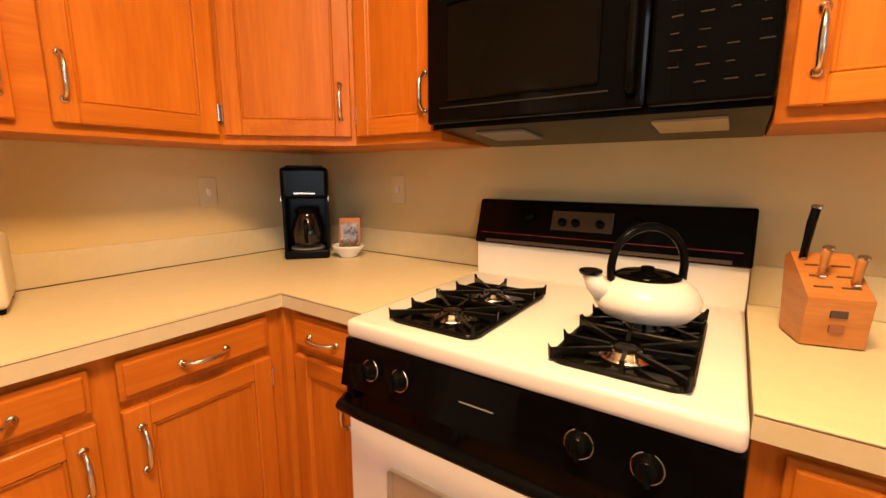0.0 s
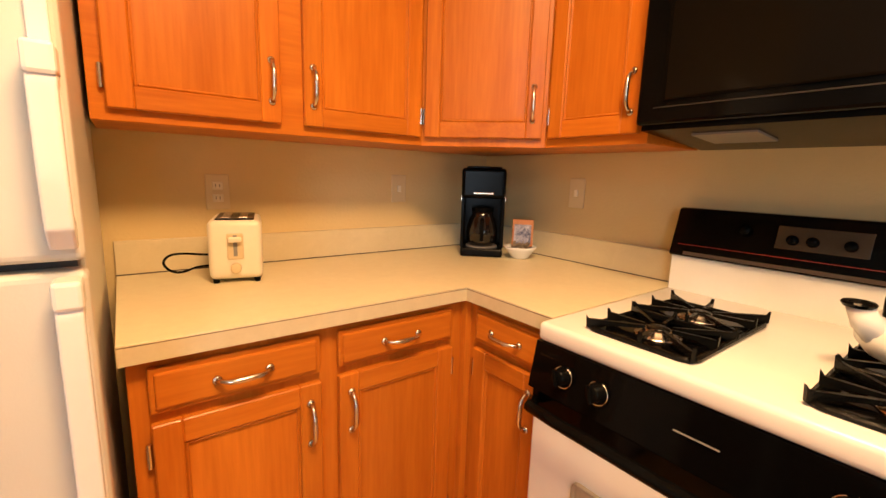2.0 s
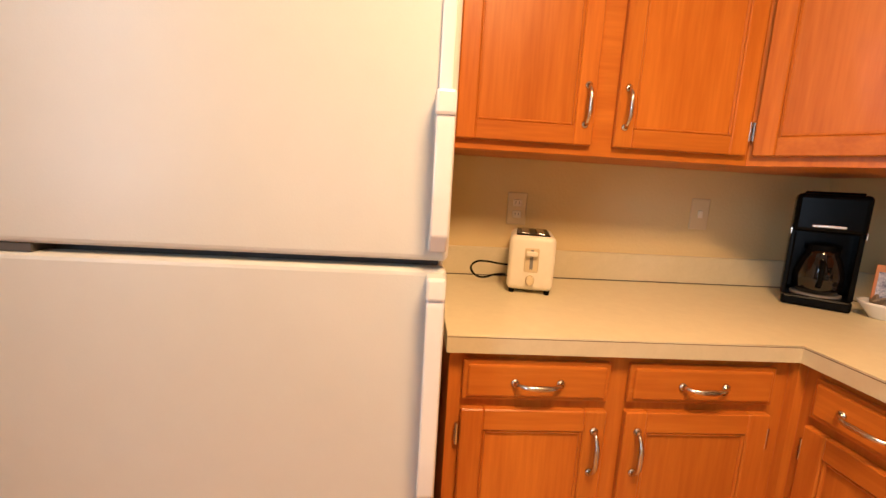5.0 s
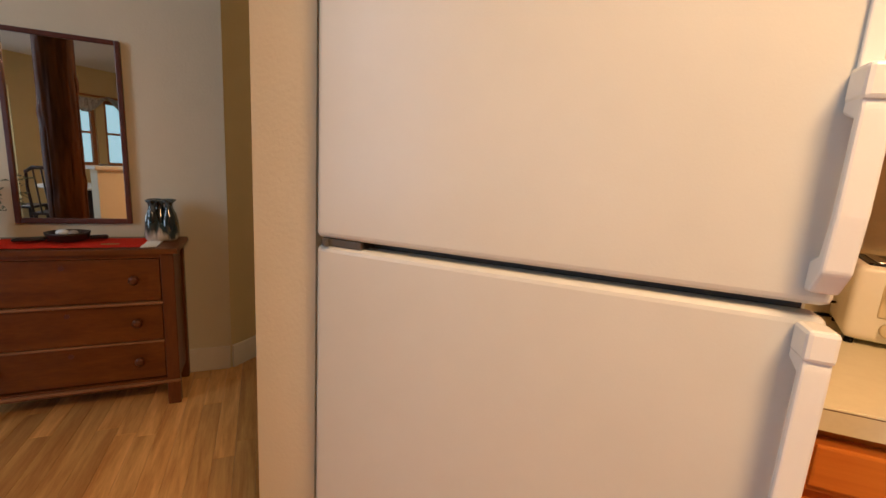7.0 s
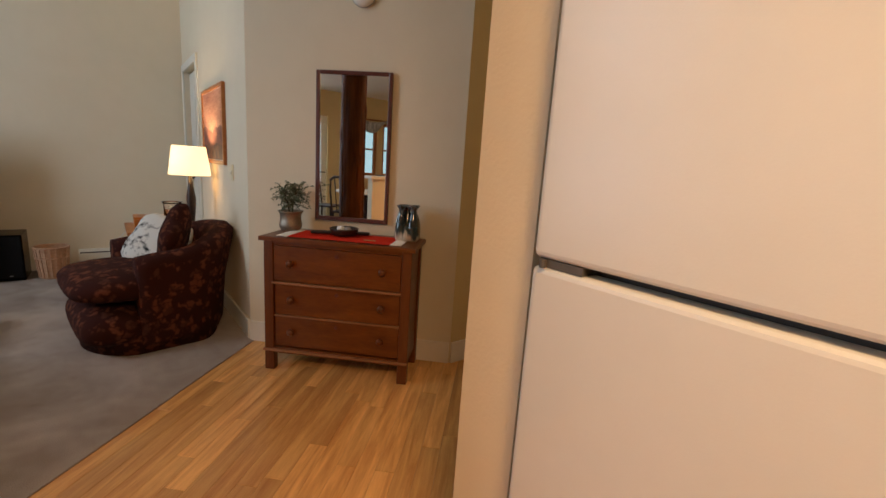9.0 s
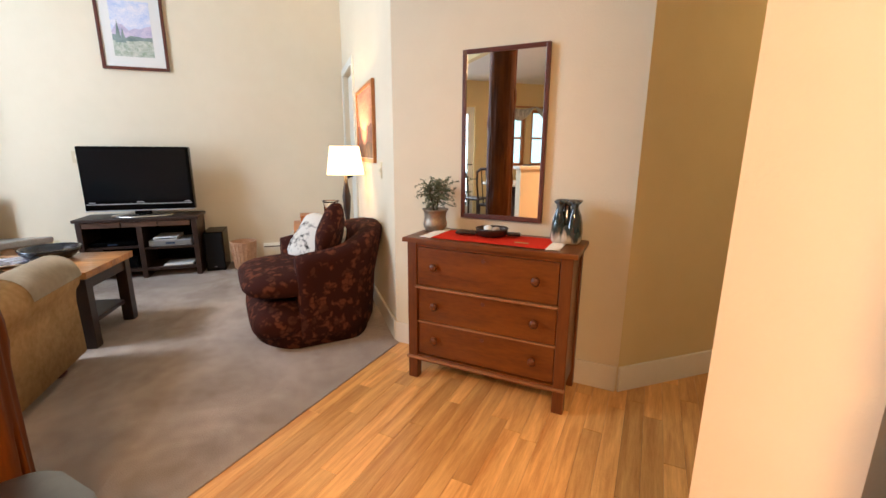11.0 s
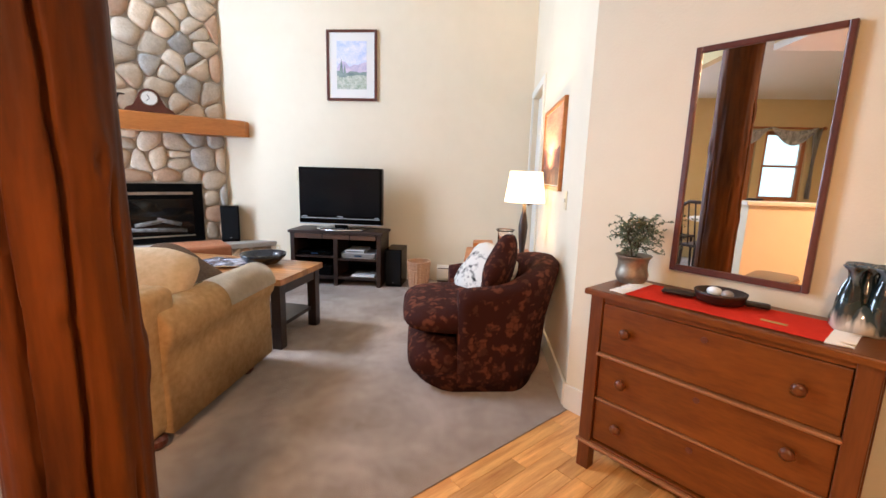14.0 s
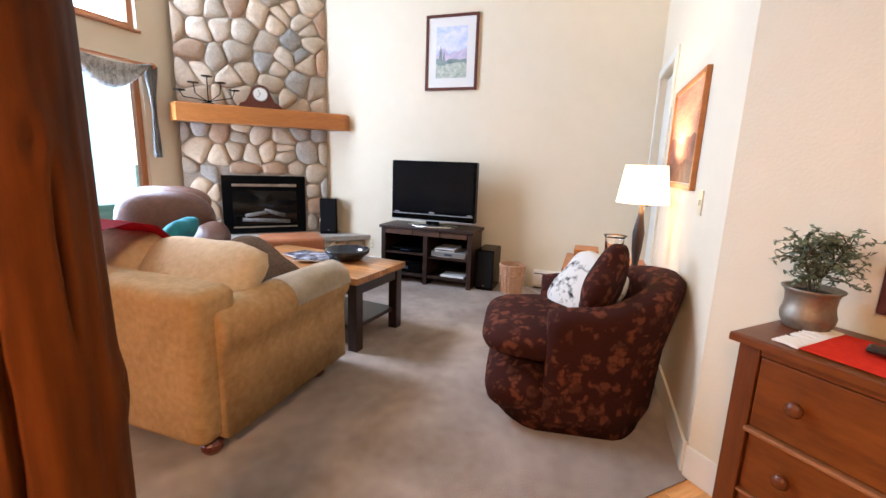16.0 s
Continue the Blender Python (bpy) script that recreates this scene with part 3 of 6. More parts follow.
def grate(y0, y1):
    """A low rounded rim with upright fins that run in towards both burners."""
    bm = bmesh.new()
    cy, mid = (y0 + y1) / 2, (GX0 + GX1) / 2
    rim = [Vector((mid + x, cy + y, 0.921)) for x, y in dshape(GX1 - GX0 - 0.012, y1 - y0 - 0.012, 0.025, 4)]
    add_tube(bm, rim + rim[:2], 0.0065, 8)
    add_box(bm, mid - 0.006, mid + 0.006, y0 + 0.008, y1 - 0.008, 0.920, 0.934, 0.002, 1)
    for sx in (-1, 1):
        cx = mid + sx * (GX1 - GX0) / 4
        half_x, half_y = (GX1 - GX0) / 4, (y1 - y0) / 2
        for ex, ey in ((-1, -1), (-1, 1), (1, -1), (1, 1), (-1, -0.1), (1, 0.1), (0.1, -1), (-0.1, 1)):
            e = Vector((cx + ex * (half_x - 0.008), cy + ey * (half_y - 0.008), 0))
            c = Vector((cx, cy, 0))
            d = e - c
            long = d.length - 0.028
            # a fin: tall tip at the rim, level top, tapering underside
            prof = [(0, 0.938), (long, 0.941), (long + 0.006, 0.949), (long + 0.004, 0.922), (long - 0.006, 0.922), (long - 0.03, 0.930), (0, 0.931)]
            m = Matrix.Translation(c) @ Matrix.Rotation(math.atan2(d.y, d.x), 4, "Z") @ Matrix.Translation((0.028, 0, 0)) @ Matrix(((1, 0, 0, 0), (0, 0, 1, 0), (0, 1, 0, 0), (0, 0, 0, 1)))
            fin = prism(prof, -0.0038, 0.0038, 0, m)
            fin.verts.ensure_lookup_table()
            made = {v: bm.verts.new(v.co) for v in fin.verts}
            for f in fin.faces:
                bm.faces.new([made[v] for v in f.verts])
            fin.free()
    part("grate", bm, IRON, st, "black cast iron grate")


for y0, y1 in ((-1.272, -1.045), (-1.645, -1.418)):
    part("burner_pan", prism([(x + (GX0 + GX1) / 2, y + (y0 + y1) / 2) for x, y in dshape(GX1 - GX0 - 0.008, y1 - y0 - 0.008, 0.025, 4)], 0.9155, 0.9185), BLACK_GLOSS, st, "black burner pan")
    grate(y0, y1)
    for cx in (GX0 + (GX1 - GX0) * 0.25, GX0 + (GX1 - GX0) * 0.75):
        burner(cx, (y0 + y1) / 2)

# ---- microwave over the range ----
mw = thing("microwave_oven", pose(0, 0, 0), "black over-the-range microwave oven with vent", "microwave")
MY0, MY1 = -1.708, -0.968
mb = prism([(-0.36, 1.362), (-0.001, 1.335), (-0.001, 1.77), (-0.36, 1.77)], MY0, MY1, 0, Matrix(((1, 0, 0, 0), (0, 0, 1, 0), (0, 1, 0, 0), (0, 0, 0, 1))))
part("body", mb, BLACK_PLASTIC, mw)
PRINT = mat("grey_print", (0.022, 0.019, 0.017), 0.5, spec=0.2)
md = part("door", box(-0.392, -0.361, -1.50, MY1, 1.372, 1.74, 0.008), BLACK_GLOSS, mw, "glossy black door with a tinted window")
part("window", box(-0.3945, -0.391, -1.41, -1.03, 1.425, 1.655, 0.006), mat("microwave_window", (0.004, 0.003, 0.002), 0.10, spec=0.1), md)
for a, b, c, d in ((-1.43, -1.01, 1.408, 1.414), (-1.43, -1.01, 1.668, 1.674)):
    part("window_line", box(-0.3935, -0.391, a, b, c + 0.001, d - 0.002), PRINT, md)
part("handle", tube([(-0.392, -1.475, 1.40), (-0.415, -1.475, 1.41), (-0.418, -1.475, 1.46), (-0.418, -1.475, 1.66), (-0.415, -1.475, 1.70), (-0.392, -1.475, 1.715)], 0.010, 8), BLACK_PLASTIC, md, smooth=True)
mp_ = part("control_panel", box(-0.392, -0.361, MY0, -1.503, 1.372, 1.74, 0.008), BLACK_GLOSS, mw, "black keypad")
for r in range(9):
    for c in range(4):
        if (r * 5 + c * 3) % 7 == 0:
            continue
        y = -1.545 - c * 0.046
        z = 1.41 + r * 0.03
        part("key_print", box(-0.3932, -0.3915, y - 0.006 - 0.004 * ((r + c) % 3), y + 0.008, z - 0.0012, z + 0.0012), PRINT, mp_)
part("top_grille", box(-0.38, -0.361, MY0, MY1, 1.743, 1.77, 0.003), BLACK_PLASTIC, mw)
for i in range(5):
    part("grille_slat", box(-0.388, -0.379, MY0 + 0.02, MY1 - 0.02, 1.744 + i * 0.005, 1.747 + i * 0.005), BLACK_GLOSS, mw)
mm = Matrix(((1, 0, 0, 0), (0, 0, 1, 0), (0, 1, 0, 0), (0, 0, 0, 1)))
tilt = math.degrees(math.atan2(-0.027, 0.359))
for y0, y1, mt in ((-1.20, -1.06, GREY), (-1.64, -1.50, mat("lamp_lens", (0.38, 0.30, 0.19), 0.3))):
    bm = box(-0.09, 0.05, y0, y1, -0.004, 0.001, m=pose(-0.2, 0, 1.349, 0, -tilt, 0))
    part("underside_lens" if y0 < -1.3 else "grease_filter", bm, mt, mw)

# ---- small kitchen things ----
cmk = thing("coffee_maker", pose(-0.205, -0.215, 0.9145, 0, 0, -42), "black drip coffee maker with a glass carafe", "coffee maker")
part("base", box(-0.085, 0.085, -0.12, 0.10, 0, 0.035, 0.008), BLACK_PLASTIC, cmk)
part("tower", box(-0.085, 0.085, 0.02, 0.10, 0.035, 0.25, 0.008), BLACK_PLASTIC, cmk)
for x in (-0.088, 0.074):
    part("side_cheek", box(x, x + 0.014, -0.085, 0.10, 0.03, 0.25, 0.004), BLACK_PLASTIC, cmk)
part("brew_head", box(-0.088, 0.088, -0.115, 0.10, 0.235, 0.355, 0.014, 3), BLACK_PLASTIC, cmk, "glossy black brew head")
part("lid", box(-0.07, 0.07, -0.09, 0.08, 0.355, 0.362, 0.004), BLACK_GLOSS, cmk)
part("band", box(-0.04, 0.04, -0.118, -0.112, 0.252, 0.260, 0.002), CHROME, cmk)
for x in (-0.0895, 0.0855):
    part("clip", box(x, x + 0.004, -0.11, -0.085, 0.225, 0.245, 0.001), CHROME, cmk)
part("hotplate", lathe([(0.065, 0.035), (0.065, 0.04)], 24, pose(0, -0.05, 0)), GREY, cmk)
cf = part("carafe", lathe([(0.05, 0.041), (0.063, 0.06), (0.065, 0.10), (0.052, 0.15), (0.042, 0.165), (0.044, 0.18)], 24, pose(0, -0.05, 0)), mat("smoked_glass", (0.006, 0.005, 0.005), 0.05, spec=0.7), cmk, "dark glass carafe", True)
part("carafe_handle", tube([(0, -0.112, 0.15), (0, -0.145, 0.145), (0, -0.148, 0.09), (0, -0.118, 0.07)], 0.008, 8), BLACK_PLASTIC, cf, smooth=True)
part("carafe_lid", lathe([(0.045, 0.18), (0.045, 0.195), (0.02, 0.2)], 20, pose(0, -0.05, 0)), BLACK_PLASTIC, cf)

bw = thing("sugar_bowl", pose(-0.155, -0.395, 0.9145), "small white bowl of packets with a photo card", "bowl")
part("bowl", lathe([(0.03, 0), (0.035, 0.005), (0.062, 0.04), (0.066, 0.05), (0.060, 0.048), (0.04, 0.02)], 24), ENAMEL, bw, smooth=True)
pk = bmesh.new()
for i in range(9):
    a = i * 2.4
    add_box(pk, -0.02, 0.02, -0.004, 0.004, -0.012, 0.012, 0.002, 1, pose(0.028 * math.cos(a), 0.028 * math.sin(a), 0.052, 40 * math.sin(i), 25 * math.cos(3 * i), 40 * i))
part("packets", pk, varied("packet_paper", (0.05, 0.03, 0.02), (0.35, 0.28, 0.2), (40, 40, 40), 0.6), bw)
cdm = pose(0.02, 0.01, 0.10, -12, 0, -50)
cdo = part("photo_card", box(-0.042, 0.042, -0.004, 0.004, -0.055, 0.055, 0.002, m=cdm), varied("card_frame", (0.36, 0.12, 0.03), (0.5, 0.2, 0.06), (20, 20, 20), 0.5), bw)
part("photo", box(-0.034, 0.034, -0.0055, -0.0035, -0.046, 0.034, m=cdm), varied("photo_print", (0.02, 0.03, 0.09), (0.5, 0.5, 0.6), (45, 45, 45), 0.4, lo=0.4, hi=0.65), cdo)

ts = thing("toaster", pose(-1.160, -0.165, 0.9145, 0, 0, -14) @ Matrix.Diagonal((0.82, 0.85, 0.92, 1)), "cream two-slice toaster on the worktop", "toaster")
part("body", box(-0.085, 0.085, -0.13, 0.13, 0.012, 0.195, 0.02, 4), CREAM, ts, smooth=True)
part("top_plate", box(-0.062, 0.062, -0.115, 0.115, 0.192, 0.199, 0.004), BLACK_PLASTIC, ts)
for x in (-0.028, 0.028):
    part("slot_rail", box(x - 0.014, x + 0.014, -0.1, 0.1, 0.198, 0.202, 0.002), CHROME, ts)
part("lever_slot", box(-0.026, 0.026, -0.1325, -0.128, 0.075, 0.155, 0.004), IVORY, ts)
part("lever_gap", box(-0.006, 0.006, -0.1335, -0.13, 0.085, 0.15), GREY, ts)
part("lever", box(-0.02, 0.02, -0.152, -0.131, 0.13, 0.145, 0.004), CREAM, ts)
part("dial", lathe([(0.017, 0), (0.016, 0.012), (0.012, 0.014)], 18, pose(0, -0.13, 0.048, 90)), IVORY, ts, smooth=True)
for x in (-0.065, 0.065):
    for y in (-0.11, 0.11):
        part("foot", lathe([(0.010, 0), (0.011, 0.013)], 12, pose(x, y, 0)), BLACK_PLASTIC, ts)
cord = [(-1.20, -0.10, 0.972), (-1.25, -0.14, 0.980), (-1.295, -0.14, 0.988), (-1.335, -0.14, 0.988), (-1.356, -0.14, 0.965), (-1.335, -0.14, 0.937), (-1.305, -0.14, 0.931), (-1.265, -0.13, 0.945), (-1.20, -0.11, 0.938)]
for _ in range(2):
    cord = [q for a, b in zip(cord, cord[1:]) for q in (Vector(a).lerp(Vector(b), 0.25), Vector(a).lerp(Vector(b), 0.75))]
tagged(part("power_cord", tube([Vector(a).lerp(Vector(b), k / 4) for a, b in zip(cord, cord[1:]) for k in range(4)], 0.0035, 6), BLACK_PLASTIC, smooth=True), "thin black power cord of the toaster", "cord")

kt = thing("kettle", pose(-0.375, -1.53, 0.946, 0, 0, -52) @ Matrix.Scale(0.9, 4), "white enamel kettle with a black arched handle", "kettle")
part("body", lathe([(0.072, 0), (0.098, 0.008), (0.116, 0.03), (0.118, 0.048), (0.106, 0.072), (0.085, 0.088), (0.07, 0.094)], 36), ENAMEL, kt, smooth=True)
part("lid", lathe([(0.071, 0.0935), (0.074, 0.098), (0.06, 0.104), (0.02, 0.107), (0.014, 0.118), (0.005, 0.12)], 28), BLACK_GLOSS, kt, "black lid with knob", True)
part("handle", tube([(0.086, 0.0, 0.085), (0.088, 0.0, 0.12)] + arc((0, 0, 0.125), 0.086, 10, 170, 14, "xz") + [(-0.088, 0.0, 0.12), (-0.086, 0.0, 0.085)], 0.0095, 10), BLACK_PLASTIC, kt, smooth=True)
part("spout", tube([(-0.095, 0.0, 0.055), (-0.122, 0.0, 0.078), (-0.134, 0.0, 0.105)], [0.030, 0.023, 0.021], 14), ENAMEL, kt, smooth=True)
part("spout_tip", lathe([(0.022, 0.102), (0.027, 0.109), (0.024, 0.113)], 16, pose(-0.136, 0.0, 0)), BLACK_PLASTIC, kt)

kb = thing("knife_block", pose(-0.225, -1.832, 0.9145, 0, 0, -76) @ Matrix.Scale(0.83, 4), "pale wooden knife block holding several knives", "knife block")
WOODBLOCK = varied("beech_block", (0.38, 0.14, 0.03), (0.56, 0.24, 0.065), (3, 3, 24), 0.42, 0.05, 80)
bm = prism([(-0.07, 0.004), (0.05, 0.004), (0.075, 0.19), (0.045, 0.205), (-0.085, 0.12)], -0.062, 0.062, 0.004, Matrix(((0, 0, 1, 0), (1, 0, 0, 0), (0, 1, 0, 0), (0, 0, 0, 1))))
part("block", bm, WOODBLOCK, kb)
part("pocket", box(-0.016, 0.016, -0.0835, -0.078, 0.075, 0.092, 0.001, m=pose(0, 0, 0, 0)), SEAM, kb)
part("burnt_mark", box(-0.014, 0.014, -0.081, -0.0745, 0.040, 0.058, 0.001), mat("burnt_mark", (0.26, 0.09, 0.03), 0.6), kb)
KTOP = pose(0, -0.02, 0.1625, 33.2, 0, 0)
for i in range(3):
    for x in (-0.026, 0.026):
        part("slot", box(x - 0.018, x + 0.018, -0.0025, 0.0025, -0.002, 0.0012, m=KTOP @ pose(0, -0.042 + 0.036 * i, 0)), SEAM, kb)
for x, y, h, mt in ((-0.043, 0.052, 0.135, BLACK_PLASTIC), (-0.022, -0.008, 0.075, WOODBLOCK), (0.036, -0.03, 0.07, WOODBLOCK)):
    km = KTOP @ pose(x, y, 0.0, -18, 0, 0)
    k = part("knife", tube([km @ Vector(p) for p in ((0, 0, 0.004), (0, 0.001, h * 0.3), (0, 0.004, h * 0.7), (0, 0.0, h))], [0.013, 0.013, 0.015, 0.014], 10, 0.6), mt, kb, "knife handle", True)
    part("bolster", box(-0.007, 0.007, -0.011, 0.011, 0.0, 0.008, 0.002, m=km), CHROME, k)
    part("rivet_cap", lathe([(0.012, h - 0.002), (0.011, h + 0.002)], 12, km), CHROME, k)


def wall_plate(m, label, kind="outlet"):
    t = thing("wall_" + kind, m, label, kind, "wall plates")
    part("plate", box(-0.035, 0.035, -0.006, -0.0005, -0.057, 0.057, 0.003), IVORY, t)
    if kind == "outlet":
        for z in (-0.02, 0.02):
            s = part("socket", box(-0.016, 0.016, -0.0085, -0.005, z - 0.013, z + 0.013, 0.003), CREAM, t)
            for x in (-0.006, 0.006):
                part("slit", box(x - 0.001, x + 0.001, -0.009, -0.0082, z - 0.004, z + 0.005), SEAM, s)
    else:
        part("rocker", box(-0.008, 0.008, -0.014, -0.005, -0.014, 0.014, 0.003), CREAM, t)
    return t


wall_plate(pose(-1.18, 0, 1.16), "ivory double outlet on the tan kitchen wall")
wall_plate(pose(-0.495, 0, 1.175), "ivory light switch on the tan kitchen wall", "switch")
wall_plate(pose(0, -0.535, 1.183, 0, 0, -90), "ivory light switch beside the stove wall", "switch")
wall_plate(pose(-5.14, -0.645, 1.105), "white light switch on the living room wall", "switch")
for y, z in ((-3.12, 1.165), (-3.24, 1.165)):
    wall_plate(pose(XT, y, z, 0, 0, 90), "white light switch beside the fireplace", "switch")
wall_plate(pose(XT, -3.54, 0.29, 0, 0, 90), "white double outlet low on the television wall")

lt = thing("ceiling_light", pose(-1.22, -1.58, 2.44), "round kitchen ceiling light with metal rim", "ceiling light")
part("rim", lathe([(0.30, -0.001), (0.31, -0.03), (0.28, -0.045), (0.27, -0.04)], 32), CHROME, lt)

# ---- slanted wall: dresser, mirror and what stands there ----
dr = thing("dresser", pose(-4.266, -0.683, 0, 0, 0, 45.5) @ Matrix.Diagonal((1, 1, 1.02, 1)), "antique brown wooden dresser with three drawers", "dresser")
W, D, H = 0.848, 0.335, 0.785
bm = prism([(-0.02, -0.018), (W + 0.02, -0.018), (W + 0.02, D), (-0.02, D)], H - 0.024, H, 0.006)
part("top", bm, DRESSER, dr)
for x in (0.0, W - 0.055):
    part("front_post", box(x, x + 0.055, 0.0, 0.05, 0, H - 0.025, 0.004), DRESSER_V, dr)
    part("back_post", box(x, x + 0.055, D - 0.05, D - 0.005, 0, H - 0.025, 0.004), DRESSER_V, dr)
for x in (0.012, W - 0.03):
    part("side_panel", box(x, x + 0.018, 0.05, D - 0.05, 0.10, H - 0.025), DRESSER_V, dr)
part("back_panel", box(0.05, W - 0.05, D - 0.02, D - 0.008, 0.10, H - 0.025), DRESSER_V, dr)
part("bottom_rail", box(0.055, W - 0.055, 0.004, 0.04, 0.105, 0.14, 0.003), DRESSER, dr)
part("ledge", box(-0.006, W + 0.006, -0.012, 0.006, 0.118, 0.132, 0.004), PALE_EDGE, dr)
for z0, z1, y in ((0.147, 0.325, 0.012), (0.338, 0.515, 0.012), (0.535, 0.735, 0.004)):
    dw = part("drawer", box(0.058, W - 0.058, y, y + 0.25, z0, z1, 0.004), DRESSER, dr)
    for x in (0.16, W - 0.16):
        kz = (z0 + z1) / 2 + 0.005
        part("knob", lathe([(0.010, 0), (0.010, 0.008), (0.019, 0.014), (0.021, 0.022), (0.015, 0.030), (0.004, 0.032)], 18, pose(x, y, kz, 90)), DRESSER_V, dw, "turned wooden knob", True)
    part("keyhole", lathe([(0.011, 0), (0.011, 0.002), (0.004, 0.0025)], 14, pose(W / 2, y, z1 - 0.035, 90)), FRAMEWOOD, dw)
part("drawer_rail", box(0.05, W - 0.05, -0.010, 0.03, 0.518, 0.532, 0.005), PALE_EDGE, dr, "lighter rail")
part("drawer_rail", box(0.055, W - 0.055, 0.004, 0.03, 0.327, 0.336, 0.002), PALE_EDGE, dr)
part("top_rail", box(0.055, W - 0.055, 0.006, 0.04, 0.738, H - 0.025), DRESSER, dr)

DM = dr.matrix_world.copy()
mi = thing("wall_mirror", pose(-4.409, -0.319, 0, 0, 0, 45), "tall mirror in a dark mahogany frame", "mirror")
Wm, Z0, Z1 = 0.463, 0.868, 1.755
for a, b, c, d in ((0, 0.022, Z0, Z1), (Wm - 0.022, Wm, Z0, Z1), (0.022, Wm - 0.022, Z0, Z0 + 0.026), (0.022, Wm - 0.022, Z1 - 0.022, Z1)):
    part("frame_rail", box(a, b, -0.028, -0.002, c, d, 0.004), FRAMEWOOD, mi)
part("glass", box(0.018, Wm - 0.018, -0.018, -0.012, Z0 + 0.018, Z1 - 0.018), MIRROR, mi, "silvered mirror glass")

RUNNER = varied("red_cloth", (0.58, 0.022, 0.008), (0.74, 0.04, 0.013), (60, 60, 60), 0.9, 0.4, 300, spec=0.1)
rn = thing("table_runner", DM @ pose(0, 0, H), "red cloth runner with white fringes on the dresser", "table runner")
bm = bmesh.new()
for i in range(25):
    for j in range(7):
        x, y = 0.13 + i * 0.0245, 0.012 + j * 0.042
        bm.verts.new((x, y, 0.0035 + 0.0015 * noise.noise(Vector((x * 14, y * 14, 0)))))
bm.verts.ensure_lookup_table()
for i in range(24):
    for j in range(6):
        bm.faces.new([bm.verts[k] for k in (i * 7 + j, (i + 1) * 7 + j, (i + 1) * 7 + j + 1, i * 7 + j + 1)])
part("cloth", bm, RUNNER, rn)
FRINGE = mat("fringe_cotton", (0.76, 0.72, 0.64), 0.9)
for x0, sgn in ((0.13, -1), (0.718, 1)):
    bm = bmesh.new()
    for j in range(24):
        y = 0.014 + j * 0.0106
        add_tube(bm, [(x0, y, 0.003), (x0 + sgn * 0.03, y + random.uniform(-0.004, 0.004), 0.005), (x0 + sgn * 0.062, y + random.uniform(-0.014, 0.014), 0.003)], 0.0032, 5)
    part("fringe", bm, FRINGE, rn, "white cotton fringe")
part("print", box(0.55, 0.62, 0.08, 0.10, 0.0055, 0.0065, m=pose(0, 0, 0)), mat("gold_print", (0.45, 0.25, 0.05), 0.6), rn)

bo = thing("wooden_bowl", DM @ pose(0.40, 0.19, H + 0.006, 0, 0, 12), "dark carved wooden bowl with stones and handles", "bowl")
part("bowl", lathe([(0.05, 0), (0.075, 0.008), (0.083, 0.035), (0.085, 0.042), (0.076, 0.042), (0.065, 0.02)], 28), DARKWOOD, bo, smooth=True)
part("carved_handle", box(-0.19, -0.075, -0.03, 0.03, 0.006, 0.02, 0.008, 3), DARKWOOD, bo, smooth=True)
part("carved_handle", box(0.075, 0.15, -0.022, 0.022, 0.006, 0.022, 0.008, 3), DARKWOOD, bo, smooth=True)
part("pebble", puff(0.05, 0.04, 0.035, 2, 4), ENAMEL, bo).location = (-0.02, 0.0, 0.038)
part("pebble", puff(0.04, 0.035, 0.03, 2, 4), mat("grey_pebble", (0.35, 0.30, 0.27), 0.5), bo).location = (0.022, -0.012, 0.036)

pl = thing("potted_plant", DM @ pose(0.05, 0.228, H), "small bushy green tree in a brass pot", "plant")
BRASS = varied("aged_brass", (0.24, 0.19, 0.14), (0.42, 0.36, 0.28), (12, 12, 12), 0.46, metal=0.75)
part("pot", lathe([(0.050, 0), (0.054, 0.005), (0.064, 0.022), (0.067, 0.040), (0.062, 0.058), (0.060, 0.075), (0.062, 0.098), (0.066, 0.108), (0.074, 0.116), (0.074, 0.120), (0.066, 0.119), (0.060, 0.105)], 36), BRASS, pl, "brass pot with flared rim", True)
part("soil", lathe([(0.061, 0.100), (0.05, 0.106)], 20), mat("soil", (0.03, 0.02, 0.014), 0.95), pl)
LEAF = varied("leaf_green", (0.10, 0.135, 0.070), (0.25, 0.30, 0.18), (30, 30, 30), 0.5, vary=0.2)
stems, leaves = bmesh.new(), bmesh.new()
rg = random.Random(5)
trunks = []
for i in range(4):
    a = 1.1 + i * 1.6
    trunks.append([Vector((0.010 * math.cos(a), 0.010 * math.sin(a), 0.10)), Vector((0.018 * math.cos(a), 0.018 * math.sin(a), 0.15)), Vector((0.045 * math.cos(a), 0.04 * math.sin(a), 0.20)), Vector((0.06 * math.cos(a + 0.4), 0.05 * math.sin(a + 0.4), 0.25))])
    add_tube(stems, trunks[-1], [0.004, 0.0035, 0.0028, 0.0015], 6)
